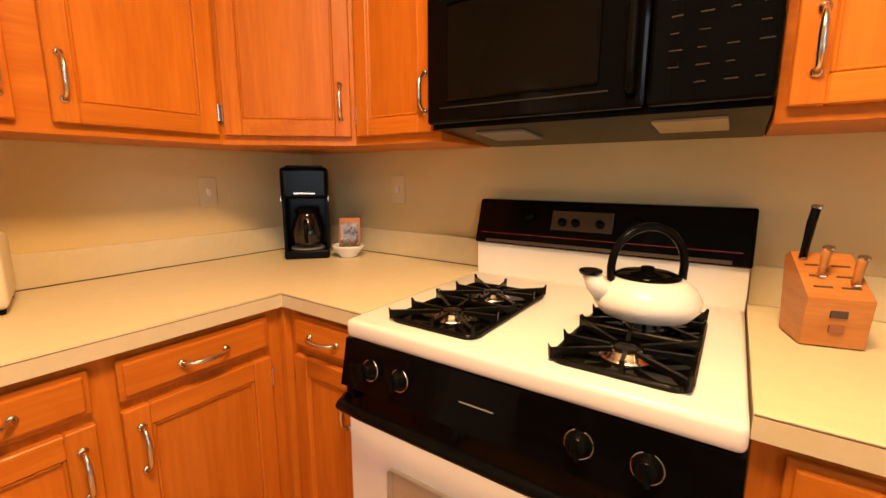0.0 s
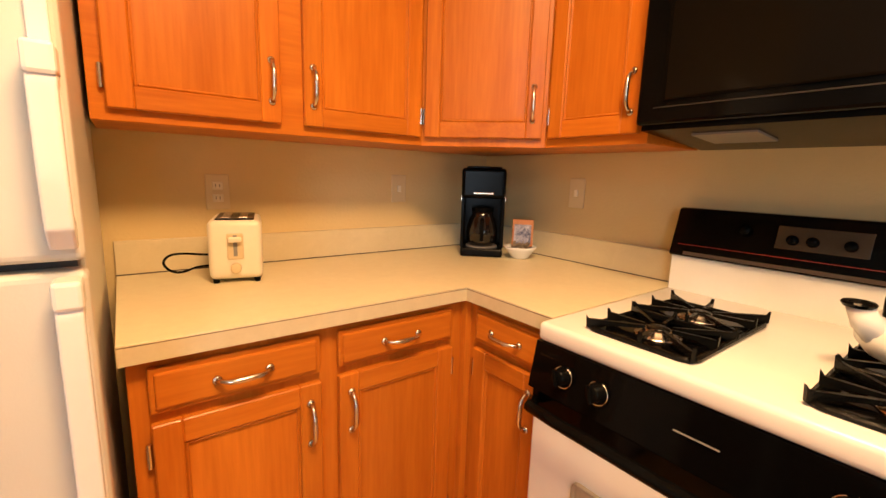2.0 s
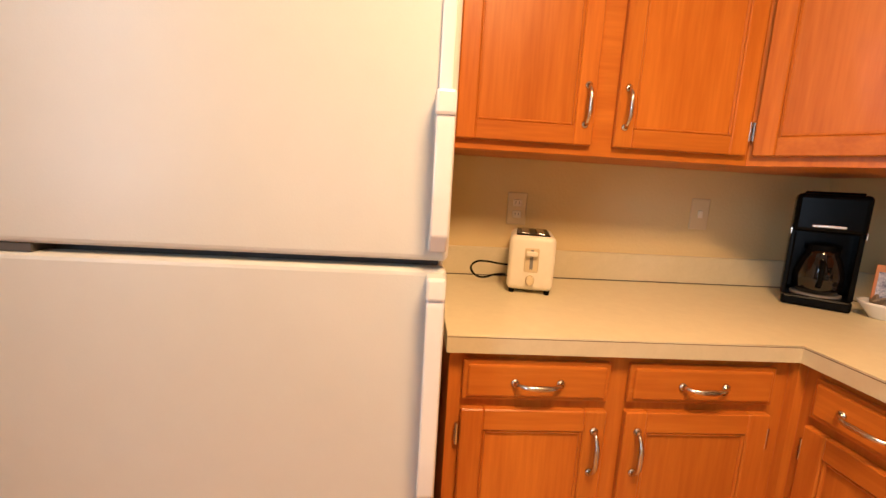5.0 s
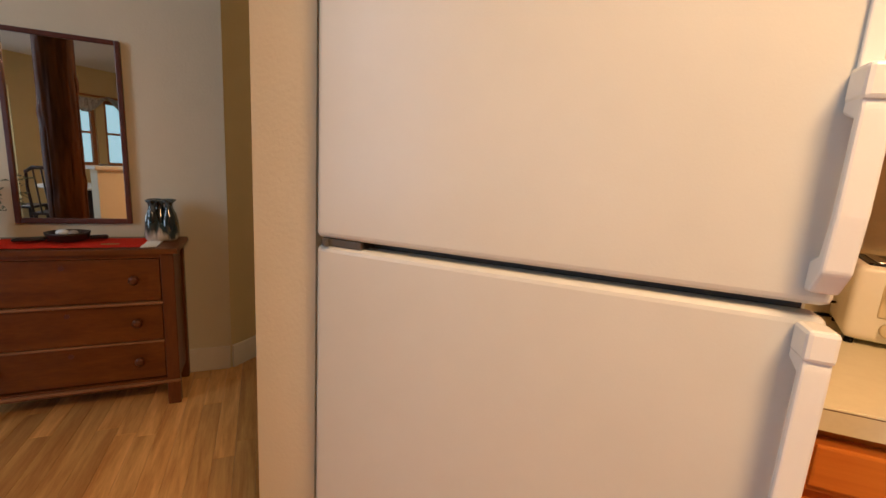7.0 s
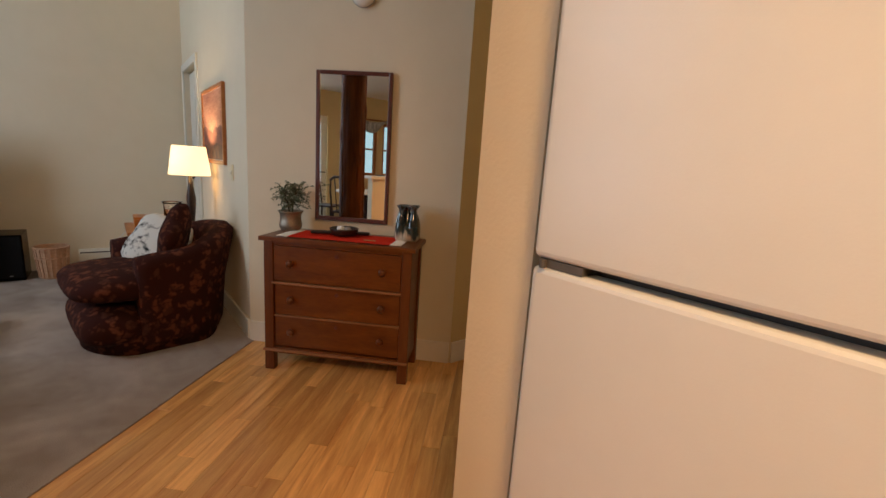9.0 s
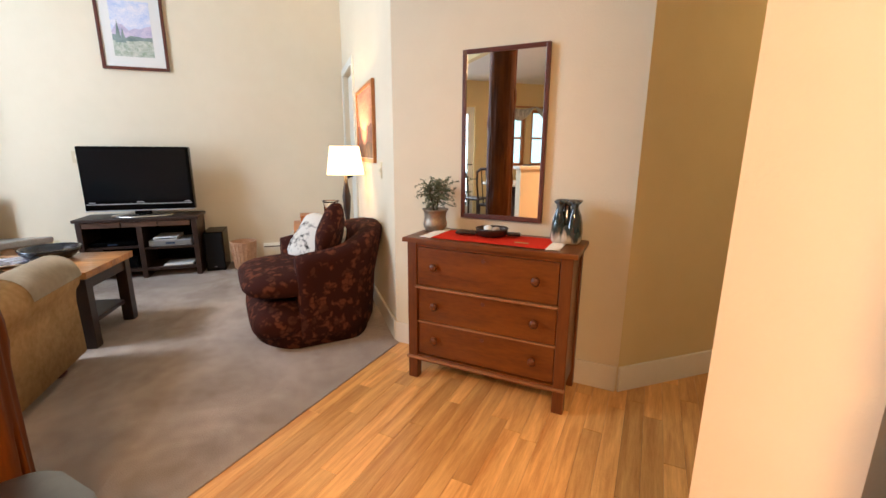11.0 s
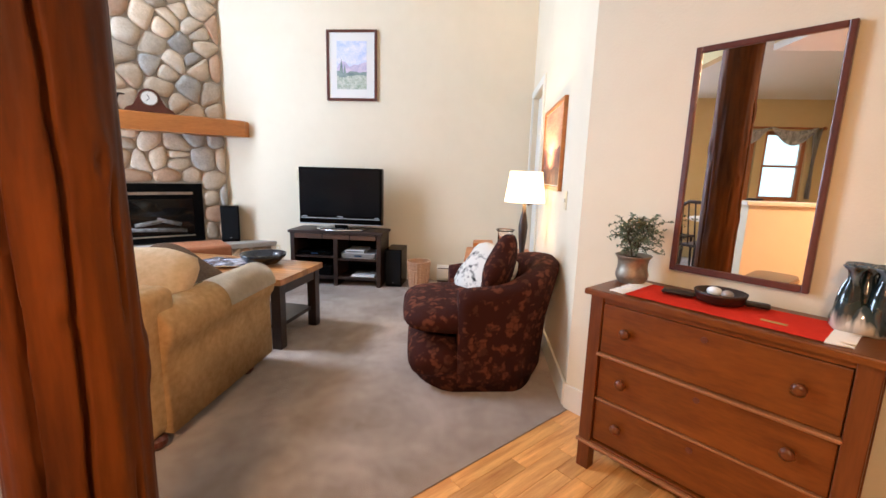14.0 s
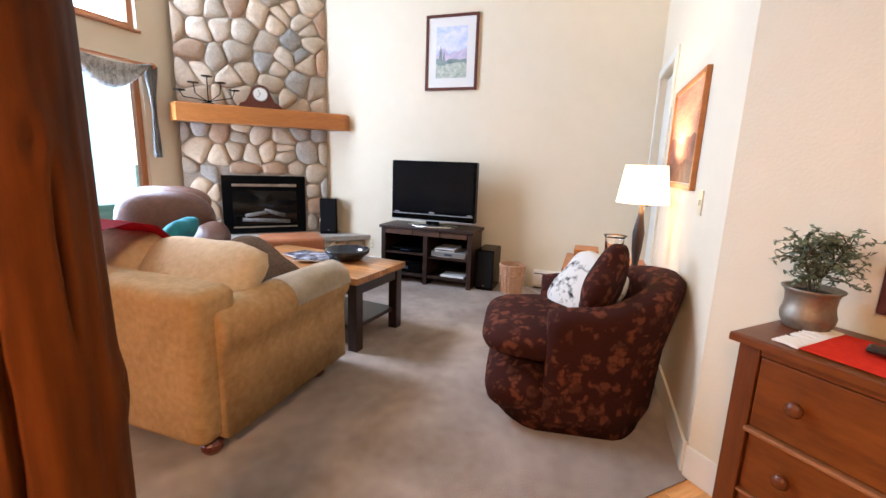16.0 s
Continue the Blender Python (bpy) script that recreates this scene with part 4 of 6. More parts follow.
for i in range(100):
    tr = trunks[i % 4]
    u = rg.uniform(0.25, 1.0) * 3
    k = min(2, int(u))
    p0 = tr[k].lerp(tr[k + 1], u - k)
    a = rg.uniform(0, 6.28)
    reach, rise = rg.uniform(0.035, 0.105), rg.uniform(-0.045, 0.085)
    if i % 9 == 0:
        reach *= 1.35
    p2 = p0 + Vector((reach * 1.1 * math.cos(a), reach * 0.85 * math.sin(a), rise))
    p1 = p0.lerp(p2, 0.5) + Vector((0, 0, 0.012))
    add_tube(stems, [p0, p1, p2], [0.0014, 0.0011, 0.0007], 4)
    for j in range(15):
        v = 0.25 + 0.75 * j / 14
        p = p0.lerp(p1, v * 2) if v < 0.5 else p1.lerp(p2, v * 2 - 1)
        m = Matrix.Translation(p) @ Euler((rg.uniform(-0.8, 0.8), rg.uniform(-0.8, 0.8), rg.uniform(0, 6.28))).to_matrix().to_4x4()
        L, wd = rg.uniform(0.012, 0.022), rg.uniform(0.003, 0.0052)
        vs = [leaves.verts.new(m @ Vector(c)) for c in ((0, 0, 0), (L * 0.4, wd, 0.0015), (L, 0, -0.001), (L * 0.4, -wd, 0.0015))]
        leaves.faces.new(vs)
tagged(part("twig", stems, mat("twig_bark", (0.06, 0.05, 0.025), 0.8), pl), kind="stuff")
tagged(part("foliage", leaves, LEAF, pl), kind="stuff")

vs_ = thing("ceramic_vase", DM @ pose(0.765, 0.235, H, 0, 0, 20) @ Matrix.Diagonal((0.95, 0.95, 1.08, 1)), "dark teal glazed vase of joined bottles with cream drips", "vase")
GLAZE = mat("drip_glaze", (0.01, 0.02, 0.02), 0.1, coat=0.6)
n_, l_, b_ = nodes_of(GLAZE)
co_, sep_, wave_ = n_.new("ShaderNodeTexCoord"), n_.new("ShaderNodeSeparateXYZ"), n_.new("ShaderNodeTexNoise")
map_, add_, ramp_ = n_.new("ShaderNodeMapping"), n_.new("ShaderNodeMath"), n_.new("ShaderNodeValToRGB")
map_.inputs["Scale"].default_value = (34, 34, 5)
wave_.inputs["Scale"].default_value = 1.0
add_.operation = "MULTIPLY_ADD"
add_.inputs[1].default_value = 0.16
l_.new(co_.outputs["Object"], sep_.inputs[0])
l_.new(co_.outputs["Object"], map_.inputs[0])
l_.new(map_.outputs[0], wave_.inputs["Vector"])
l_.new(wave_.outputs[0], add_.inputs[0])
l_.new(sep_.outputs[2], add_.inputs[2])
ramp_.color_ramp.elements[0].position, ramp_.color_ramp.elements[0].color = 0.092, (0.58, 0.52, 0.42, 1)
ramp_.color_ramp.elements[1].position, ramp_.color_ramp.elements[1].color = 0.125, (0.03, 0.045, 0.045, 1)
for pos_, col_ in ((0.17, (0.012, 0.026, 0.028, 1)), (0.24, (0.006, 0.010, 0.012, 1)), (0.262, (0.10, 0.14, 0.16, 1)), (0.29, (0.008, 0.012, 0.014, 1))):
    ramp_.color_ramp.elements.new(pos_).color = col_
l_.new(add_.outputs[0], ramp_.inputs[0])
l_.new(ramp_.outputs[0], b_.inputs["Base Color"])
for x, y, k in ((-0.040, -0.024, 0.84), (0.032, -0.036, 0.90), (0.044, 0.016, 0.98), (-0.012, 0.034, 1.08), (0.0, -0.004, 0.94)):
    part("bottle", lathe([(0.034 * k, 0), (0.044 * k, 0.012), (0.046 * k, 0.045), (0.042 * k, 0.085), (0.034 * k, 0.12), (0.021 * k, 0.145), (0.018 * k, 0.160), (0.022 * k, 0.172), (0.038 * k, 0.184), (0.036 * k, 0.187), (0.015 * k, 0.168)], 24, pose(x, y, 0)), GLAZE, vs_, smooth=True)
part("joined_foot", lathe([(0.060, 0), (0.075, 0.008), (0.078, 0.03), (0.066, 0.07), (0.040, 0.09)], 28), GLAZE, vs_, smooth=True)

sd = thing("smoke_detector", pose(-4.216, -0.127, 2.17, 90, 0, 45), "round white smoke detector on the wall", "smoke detector")
part("housing", lathe([(0.07, 0.001), (0.07, 0.02), (0.055, 0.035), (0.02, 0.04)], 28), TRIM, sd, smooth=True)
part("vent_ring", lathe([(0.071, 0.008), (0.0725, 0.012), (0.071, 0.016)], 28), GREY, sd)

# ---- log post, bin ----
lp = bmesh.new()
rings = []
for i in range(201):
    z = i * 0.025
    ring = []
    for k in range(150):
        a = 2 * math.pi * k / 150
        q = Vector((math.cos(a) * 1.3, math.sin(a) * 1.3, z * 0.55))
        r = 0.130 + 0.010 * noise.noise(q) + 0.005 * noise.noise(q * 4)
        for ka, kz in ((0.9, 0.95), (1.5, 1.25), (0.6, 1.75), (2.3, 0.8), (3.4, 1.5), (4.2, 1.1)):
            dd = ((a - ka) * 0.14) ** 2 + ((z - kz) * 0.6) ** 2
            r += 0.018 * math.exp(-dd / 0.0009) - 0.020 * math.exp(-dd / 0.0002)
        for ca, lo_, hi_ in ((0.95, 0.0, 1.9), (1.72, 0.9, 1.25), (1.6, 0.2, 0.6), (0.3, 0.0, 2.2), (2.9, 0.3, 1.4), (4.0, 0.8, 2.9)):
            da = a - ca - 0.12 * noise.noise(Vector((z * 2.2, ca * 9, 0))) - 0.03 * noise.noise(Vector((z * 11, ca * 9, 4)))
            if lo_ < z < hi_:
                r -= 0.040 * math.exp(-(da / 0.034) ** 2) * min(1, (z - lo_) * 5, (hi_ - z) * 5)
        ring.append(lp.verts.new((r * math.cos(a), r * math.sin(a), z)))
    rings.append(ring)
for a, b in zip(rings, rings[1:]):
    for k in range(150):
        lp.faces.new((a[k], a[(k + 1) % 150], b[(k + 1) % 150], b[k]))
lp.faces.new(rings[-1])
post = tagged(part("log_post", lp, LOG, smooth=True), "varnished whole log post with cracks and knots", "post")
post.location = (-3.322, -2.025, 0.0)
tagged(part("log_beam", tube([(-3.32, -2.02, 2.9), (-3.32, YW + 0.02, 2.9)], 0.12, 24), LOG, smooth=True), "round log beam over the living room edge", "beam")

bn = thing("waste_bin", pose(-2.985, -1.835, 0, 0, 0, -45), "brushed steel step bin with a flat rounded lid", "bin")


part("base", prism(dshape(0.40, 0.28), 0.0, 0.03), BLACK_PLASTIC, bn)
part("body", prism(dshape(0.395, 0.275), 0.03, 0.499), STEEL, bn)
# tan colour paints the wood floor's reflection along the steel edge
part("rim", prism(dshape(0.41, 0.29), 0.500, 0.524, 0.004), varied("floor_reflection_rim", (0.30, 0.19, 0.10), (0.38, 0.25, 0.14), (9, 9, 9), 0.4), bn)
part("lid", prism(dshape(0.395, 0.275), 0.5245, 0.545, 0.008), STEEL, bn)
part("pedal", box(-0.06, 0.06, -0.18, -0.13, 0.008, 0.024, 0.004), BLACK_PLASTIC, bn)

# ---- fireplace ----
FM = pose(XT, -4.13, 0, 0, 0, -45)
fp_ = thing("fireplace", FM, "corner fireplace of rounded river stones with a gas insert", "fireplace")
FW = 1.49
part("chimney_breast", prism([(0.004, 0.012), (0.004, -0.02), (FW / 2, -FW / 2 + 0.01), (FW - 0.004, -0.02), (FW - 0.004, 0.012)], 0.0, 4.99), MORTAR, fp_, "dark recessed mortar")


def clip(poly, px, py, nx, ny):
    """Keep the side of a polygon on which (p - (px, py)) . n <= 0."""
    out = []
    for i, a in enumerate(poly):
        b = poly[(i + 1) % len(poly)]
        da = (a[0] - px) * nx + (a[1] - py) * ny
        db = (b[0] - px) * nx + (b[1] - py) * ny
        if da <= 0:
            out.append(a)
        if da * db < 0:
            k = da / (da - db)
            out.append((a[0] + (b[0] - a[0]) * k, a[1] + (b[1] - a[1]) * k))
    return out


def stones(x0, x1, z0, z1, size, seed, hole=None, thick=0.05, parent=None, m=Matrix()):
    """Rounded stones fitted to one another on the plane y = 0, proud towards +y."""
    rg = random.Random(seed)
    nx, nz = max(1, round((x1 - x0) / size)), max(1, round((z1 - z0) / size))
    dx, dz = (x1 - x0) / nx, (z1 - z0) / nz
    seeds = []
    for i in range(nx):
        for j in range(nz):
            seeds.append((x0 + (i + 0.5 + (0.25 if j % 2 else -0.25) + rg.uniform(-0.33, 0.33)) * dx, z0 + (j + 0.5 + rg.uniform(-0.36, 0.36)) * dz))
            if rg.random() < 0.22:
                seeds.append((x0 + (i + rg.random()) * dx, z0 + (j + rg.random()) * dz))
    if hole:
        seeds = [s for s in seeds if not (hole[0] - 0.02 < s[0] < hole[1] + 0.02 and hole[2] - 0.02 < s[1] < hole[3] + 0.02)]
    for s in seeds:
        poly = [(x0, z0), (x1, z0), (x1, z1), (x0, z1)]
        if hole:
            if s[1] >= hole[3]:
                poly = clip(poly, 0, hole[3], 0, -1)
            elif s[0] < hole[0] or s[0] > hole[1]:
                e = hole[0] if s[0] < hole[0] else hole[1]
                poly = clip(poly, e, 0, 1 if s[0] < hole[0] else -1, 0)
            else:
                poly = clip(poly, 0, hole[2], 0, 1)
        for o in seeds:
            if o is not s and abs(o[0] - s[0]) < 3 * dx and abs(o[1] - s[1]) < 3 * dz:
                d = math.hypot(o[0] - s[0], o[1] - s[1])
                if d < 1e-4:
                    continue
                poly = clip(poly, (o[0] + s[0]) / 2, (o[1] + s[1]) / 2, (o[0] - s[0]) / d, (o[1] - s[1]) / d)
        if len(poly) < 3:
            continue
        cx, cz = sum(p[0] for p in poly) / len(poly), sum(p[1] for p in poly) / len(poly)
        rad = [math.hypot(p[0] - cx, p[1] - cz) for p in poly]
        if max(rad) < 0.025:
            continue
        gap = 1 - 0.002 / (sum(rad) / len(rad))
        poly = [(cx + (p[0] - cx) * gap, cz + (p[1] - cz) * gap) for p in poly]
        for cut in (0.22, 0.25):
            poly = [q for i, a in enumerate(poly) for b in (poly[(i + 1) % len(poly)],) for q in ((a[0] * (1 - cut) + b[0] * cut, a[1] * (1 - cut) + b[1] * cut), (a[0] * cut + b[0] * (1 - cut), a[1] * cut + b[1] * (1 - cut)))]
        bm = bmesh.new()
        t = thick * rg.uniform(0.7, 1.15)
        loops = []
        for f, y in ((1.0, -0.005), (0.97, t * 0.42), (0.86, t * 0.80), (0.55, t * 0.97)):
            loops.append([bm.verts.new(m @ Vector((cx + (px - cx) * f, y + 0.012 * noise.noise(Vector((px * 11, pz * 11, seed))), cz + (pz - cz) * f))) for px, pz in poly])
        n = len(poly)
        for a, b in zip(loops, loops[1:]):
            for i in range(n):
                bm.faces.new((a[i], a[(i + 1) % n], b[(i + 1) % n], b[i]))
        bm.faces.new(loops[-1])
        part("stone", bm, STONES[rg.choice((0, 0, 0, 1, 1, 1, 2, 3))], parent, smooth=True)


STONES = [STONE,
          varied("tan_stone", (0.50, 0.375, 0.25), (0.70, 0.55, 0.385), (6, 6, 6), 0.72, 0.6, 40, vary=0.2, spec=0.35),
          varied("grey_stone", (0.27, 0.245, 0.21), (0.48, 0.44, 0.38), (7, 7, 7), 0.72, 0.6, 40, vary=0.25, spec=0.35),
          varied("rust_stone", (0.36, 0.22, 0.13), (0.54, 0.36, 0.23), (6, 6, 6), 0.72, 0.45, 40, vary=0.2, spec=0.35)]
stones(0.0, FW, 0.40, 1.60, 0.185, 11, (0.26, 1.15, 0.40, 1.055), parent=fp_)
stones(0.0, FW, 1.74, 3.7, 0.21, 12, parent=fp_)
ins = part("gas_insert", box(0.27, 1.14, 0.013, 0.045, 0.402, 1.045, 0.006), BLACK_PLASTIC, fp_, "black metal gas insert")
part("firebox", box(0.37, 1.04, 0.040, 0.047, 0.50, 0.88), BLACK_GLASS, ins)
part("hood_strip", box(0.37, 1.04, 0.046, 0.062, 0.925, 0.955, 0.003), BRASS, ins, "brass hood strip")
part("lower_strip", box(0.37, 1.04, 0.046, 0.056, 0.465, 0.48, 0.002), BRASS, ins)
EMBER = varied("ash_log", (0.05, 0.045, 0.04), (0.22, 0.19, 0.17), (20, 20, 20), 0.9, 0.4, 80)
for i, (a, b) in enumerate((((0.45, 0.05, 0.53), (0.95, 0.052, 0.56)), ((0.50, 0.055, 0.60), (0.72, 0.05, 0.66)), ((0.68, 0.052, 0.64), (0.92, 0.055, 0.60)))):
    part("ceramic_log", tube([a, b], 0.022, 8), EMBER, ins, smooth=True)
mt = tagged(part("mantel_shelf", prism([(-0.15, 0.225), (-0.36, 0.0), (1.56, 0.0), (1.48, 0.225)], 1.575, 1.751, 0.02, seg=3), MANTEL), "thick honey-coloured wooden mantel shelf", "mantel")
mt.matrix_world = FM @ pose(0, 0.062, 0)
he = thing("hearth", FM, "raised stone hearth with a pale slab", "hearth")
part("base", prism([(-0.36, 0.36), (0.0, 0.0), (FW, 0.0), (FW + 0.05, 0.05), (1.55, 0.36)], 0.007, 0.33), MORTAR, he)
stones(-0.32, 1.50, 0.02, 0.33, 0.15, 21, thick=0.03, parent=he, m=Matrix.Translation((0, 0.36, 0)))
part("slab", prism([(-0.41, 0.41), (0.0, 0.0), (FW, 0.0), (FW + 0.06, 0.06), (1.52, 0.41)], 0.335, 0.392, 0.012), varied("slab_stone", (0.30, 0.27, 0.23), (0.46, 0.42, 0.37), (9, 9, 9), 0.7, 0.3, 60), he)

ck = thing("mantel_clock", FM @ pose(0.72, 0.235, 1.752) @ Matrix.Diagonal((1.12, 1.0, 1.08, 1)), "dark wooden mantel clock with a white dial", "clock")
bm = prism([(-0.19, 0), (0.19, 0), (0.17, 0.03), (0.12, 0.05), (0.095, 0.11)] + [(0.085 * math.cos(a * math.pi / 10), 0.12 + 0.085 * math.sin(a * math.pi / 10)) for a in range(11)] + [(-0.095, 0.11), (-0.12, 0.05), (-0.17, 0.03)], -0.04, 0.04, 0.004, Matrix(((1, 0, 0, 0), (0, 0, 1, 0), (0, 1, 0, 0), (0, 0, 0, 1))))
part("case", bm, FRAMEWOOD, ck)
part("bezel", lathe([(0.066, 0.0), (0.066, 0.008), (0.06, 0.01)], 28, pose(0, 0.04, 0.12, -90)), BRASS, ck)
dial = part("dial", lathe([(0.058, 0.010), (0.057, 0.0115)], 28, pose(0, 0.04, 0.12, -90)), mat("dial_white", (0.8, 0.78, 0.72), 0.4), ck)
for r in (25, 140):
    part("clock_hand", box(-0.002, 0.002, 0.0, 0.001, 0, 0.038, m=pose(0, 0.0518, 0.12, 0, r, 0)), SEAM, dial)
cb = thing("candelabra", FM @ pose(1.20, 0.21, 1.752), "black wrought iron candle holder with five cups", "candle holder")
part("foot", lathe([(0.06, 0), (0.055, 0.01), (0.01, 0.016), (0.008, 0.03)], 18), IRON, cb)
for x, h in ((-0.24, 0.14), (-0.12, 0.20), (0.0, 0.25), (0.12, 0.18), (0.24, 0.10)):
    a = part("arm", tube([(0, 0, 0.02), (x * 0.4, 0.01, 0.03 + h * 0.1), (x * 0.9, 0.01, h * 0.5), (x, 0.01, h)], 0.005, 6), IRON, cb, smooth=True)
    part("cup", lathe([(0.012, h), (0.05, h + 0.006), (0.052, h + 0.014), (0.036, h + 0.010)], 16, pose(x, 0.01, 0)), IRON, a)


def speaker(m, w, d, h, label):
    t = thing("loudspeaker", m, label, "speaker", "loudspeakers")
    part("cabinet", box(-w / 2, w / 2, -d / 2, d / 2, 0.0, h, 0.006), BLACK_PLASTIC, t)
    part("grille", box(-w / 2 + 0.01, w / 2 - 0.01, -d / 2 - 0.012, -d / 2, 0.03 if h < 0.45 else 0.06, h - 0.012, 0.005), varied("speaker_cloth", (0.008, 0.008, 0.009), (0.016, 0.016, 0.017), (300, 300, 300), 0.9, 0.5, 500, spec=0.1), t)
    part("badge", box(-0.012, 0.012, -d / 2 - 0.014, -d / 2 - 0.012, 0.045, 0.052), GREY, t)
    return t


speaker(FM @ pose(0.02, 0.14, 0.393, 0, 0, 165), 0.19, 0.2, 0.41, "small black loudspeaker on the stone hearth")
speaker(pose(-7.13, -2.065, 0.006, 0, 0, 90), 0.18, 0.34, 0.41, "black subwoofer box beside the television stand")

# ---- television and stand ----
sdn = thing("tv_stand", pose(-6.88, -3.175, 0.006, 0, 0, 90), "dark rustic wooden television stand with open shelves", "tv stand")
RUST = varied("rustic_dark", (0.014, 0.006, 0.003), (0.045, 0.018, 0.009), (3, 14, 14), 0.45, 0.15, 70)
SW, SD, SH = 0.99, 0.40, 0.595
part("top", box(-0.02, SW + 0.02, -0.015, SD, SH - 0.03, SH, 0.005), RUST, sdn)
for x in (0.0, SW / 2 - 0.02, SW - 0.045):
    part("upright", box(x, x + 0.045, 0.0, SD - 0.01, 0.0, SH - 0.03, 0.003), RUST, sdn)
part("bottom_shelf", box(0.045, SW - 0.045, 0.01, SD - 0.01, 0.07, 0.10, 0.003), RUST, sdn)
part("back", box(0.02, SW - 0.02, SD - 0.02, SD - 0.01, 0.07, SH - 0.03), BLACK_PLASTIC, sdn)
for x0, x1, z in ((0.046, SW / 2 - 0.021, 0.30), (SW / 2 + 0.026, SW - 0.046, 0.28)):
    part("shelf", box(x0, x1, 0.02, SD - 0.02, z, z + 0.02), RUST, sdn)
for i, c in enumerate(((0.05, 0.36), (0.36, 0.66), (0.66, 0.94))):
    part("apron_tile", box(c[0], c[1] - 0.01, -0.002, 0.02, SH - 0.085, SH - 0.035, 0.003), varied("apron_wood", (0.05, 0.02, 0.01), (0.15, 0.07, 0.035), (4, 20, 20), 0.5, vary=0.2) if i == 0 else bpy.data.materials["apron_wood"], sdn)
SM = sdn.matrix_world.copy()


def device(x0, x1, z0, h, mat_, label, name="media_player"):
    t = thing(name, SM @ pose((x0 + x1) / 2, 0.04, z0), label, "electronics")
    w = x1 - x0
    part("case", box(-w / 2, w / 2, 0.0, 0.26, 0.0, h, 0.004), mat_, t)
    part("front", box(-w / 2 + 0.01, w / 2 - 0.01, -0.004, 0.0, 0.008, h - 0.008), GREY if mat_ is not BLACK_PLASTIC else BLACK_GLOSS, t)
    part("display", box(-0.04, 0.04, -0.006, -0.004, h * 0.35, h * 0.65), mat("display_blue", (0.03, 0.05, 0.09), 0.2), t)


SILVER = varied("silver_plastic", (0.42, 0.42, 0.43), (0.52, 0.52, 0.53), (9, 9, 9), 0.35, metal=0.3)
device(0.55, 0.92, 0.301, 0.06, SILVER, "silver disc player on the stand's shelf")
device(0.59, 0.80, 0.362, 0.03, ENAMEL, "small white box on the disc player", "set_top_box")
device(0.07, 0.44, 0.101, 0.11, BLACK_PLASTIC, "black audio receiver low in the stand", "receiver")
device(0.06, 0.45, 0.321, 0.04, BLACK_PLASTIC, "thin black video player on the shelf", "video_player")
tagged(part("paper_stack", box(0.66, 0.91, 0.03, 0.22, 0.101, 0.118, 0.002, m=SM), ENAMEL), "white papers on the stand's bottom shelf", "paper")

tv = thing("television", SM @ pose(0.51, 0.17, SH + 0.001, 0, 0, -1), "black flat television with dark screen off", "television")
part("foot", lathe([(0.27, 0), (0.272, 0.008), (0.22, 0.018), (0.06, 0.024)], 36, squash=(1, 0.6)), CHROME, tv, "silver oval foot", True)
part("neck", box(-0.07, 0.07, -0.02, 0.02, 0.015, 0.09, 0.006), BLACK_GLOSS, tv)
part("cabinet", box(-0.46, 0.46, -0.035, 0.06, 0.055, 0.665, 0.012), BLACK_PLASTIC, tv)
part("screen", box(-0.435, 0.435, -0.039, -0.034, 0.155, 0.645), mat("screen", (0.006, 0.006, 0.007), 0.15, spec=0.2), tv)
part("speaker_bar", box(-0.455, 0.455, -0.042, -0.034, 0.065, 0.115, 0.004), BLACK_GLOSS, tv)
part("silver_strip", box(-0.46, 0.46, -0.044, -0.034, 0.055, 0.064), SILVER, tv)
part("silver_strip", box(-0.44, 0.44, -0.043, -0.034, 0.118, 0.125), SILVER, tv)
part("logo_mark", box(-0.03, 0.03, -0.041, -0.038, 0.134, 0.146), SILVER, tv)
for x in (-0.42, 0.38):
    part("printed_mark", box(x, x + 0.05, -0.0405, -0.038, 0.132, 0.142), SILVER, tv)

bk = thing("waste_basket", pose(-7.02, -1.795, 0.006), "tan woven waste basket beside the subwoofer", "basket")
WICKER = varied("wicker", (0.40, 0.21, 0.11), (0.62, 0.38, 0.23), (30, 30, 60), 0.7, 0.6, 90)
part("body", lathe([(0.095, 0), (0.10, 0.01), (0.125, 0.285), (0.118, 0.285), (0.09, 0.02)], 24), WICKER, bk)
for z, r in ((0.285, 0.124), (0.19, 0.118)):
    part("band", tube(arc((0, 0, z), r, 0, 360, 28, "xy"), 0.007, 6), WICKER, bk)
for k in range(20):
    a = k * math.pi / 10
    part("stave", tube([(0.101 * math.cos(a), 0.101 * math.sin(a), 0.005), (0.126 * math.cos(a), 0.126 * math.sin(a), 0.28)], 0.006, 5), WICKER, bk)

ht = thing("baseboard_heater", pose(XT, -1.62, 0.006), "long cream metal baseboard heater under the wall", "heater")
part("casing", prism([(0.001, 0.02), (0.055, 0.02), (0.07, 0.05), (0.07, 0.15), (0.04, 0.19), (0.001, 0.19)], 0, 0.96, 0, Matrix(((1, 0, 0, 0), (0, 0, 1, 0), (0, 1, 0, 0), (0, 0, 0, 1)))), TRIM, ht)
part("slot", box(0.052, 0.066, 0.01, 0.95, 0.155, 0.166, m=None), SEAM, ht)
part("bottom_gap", box(0.02, 0.06, 0.01, 0.95, 0.0, 0.02), SEAM, ht)


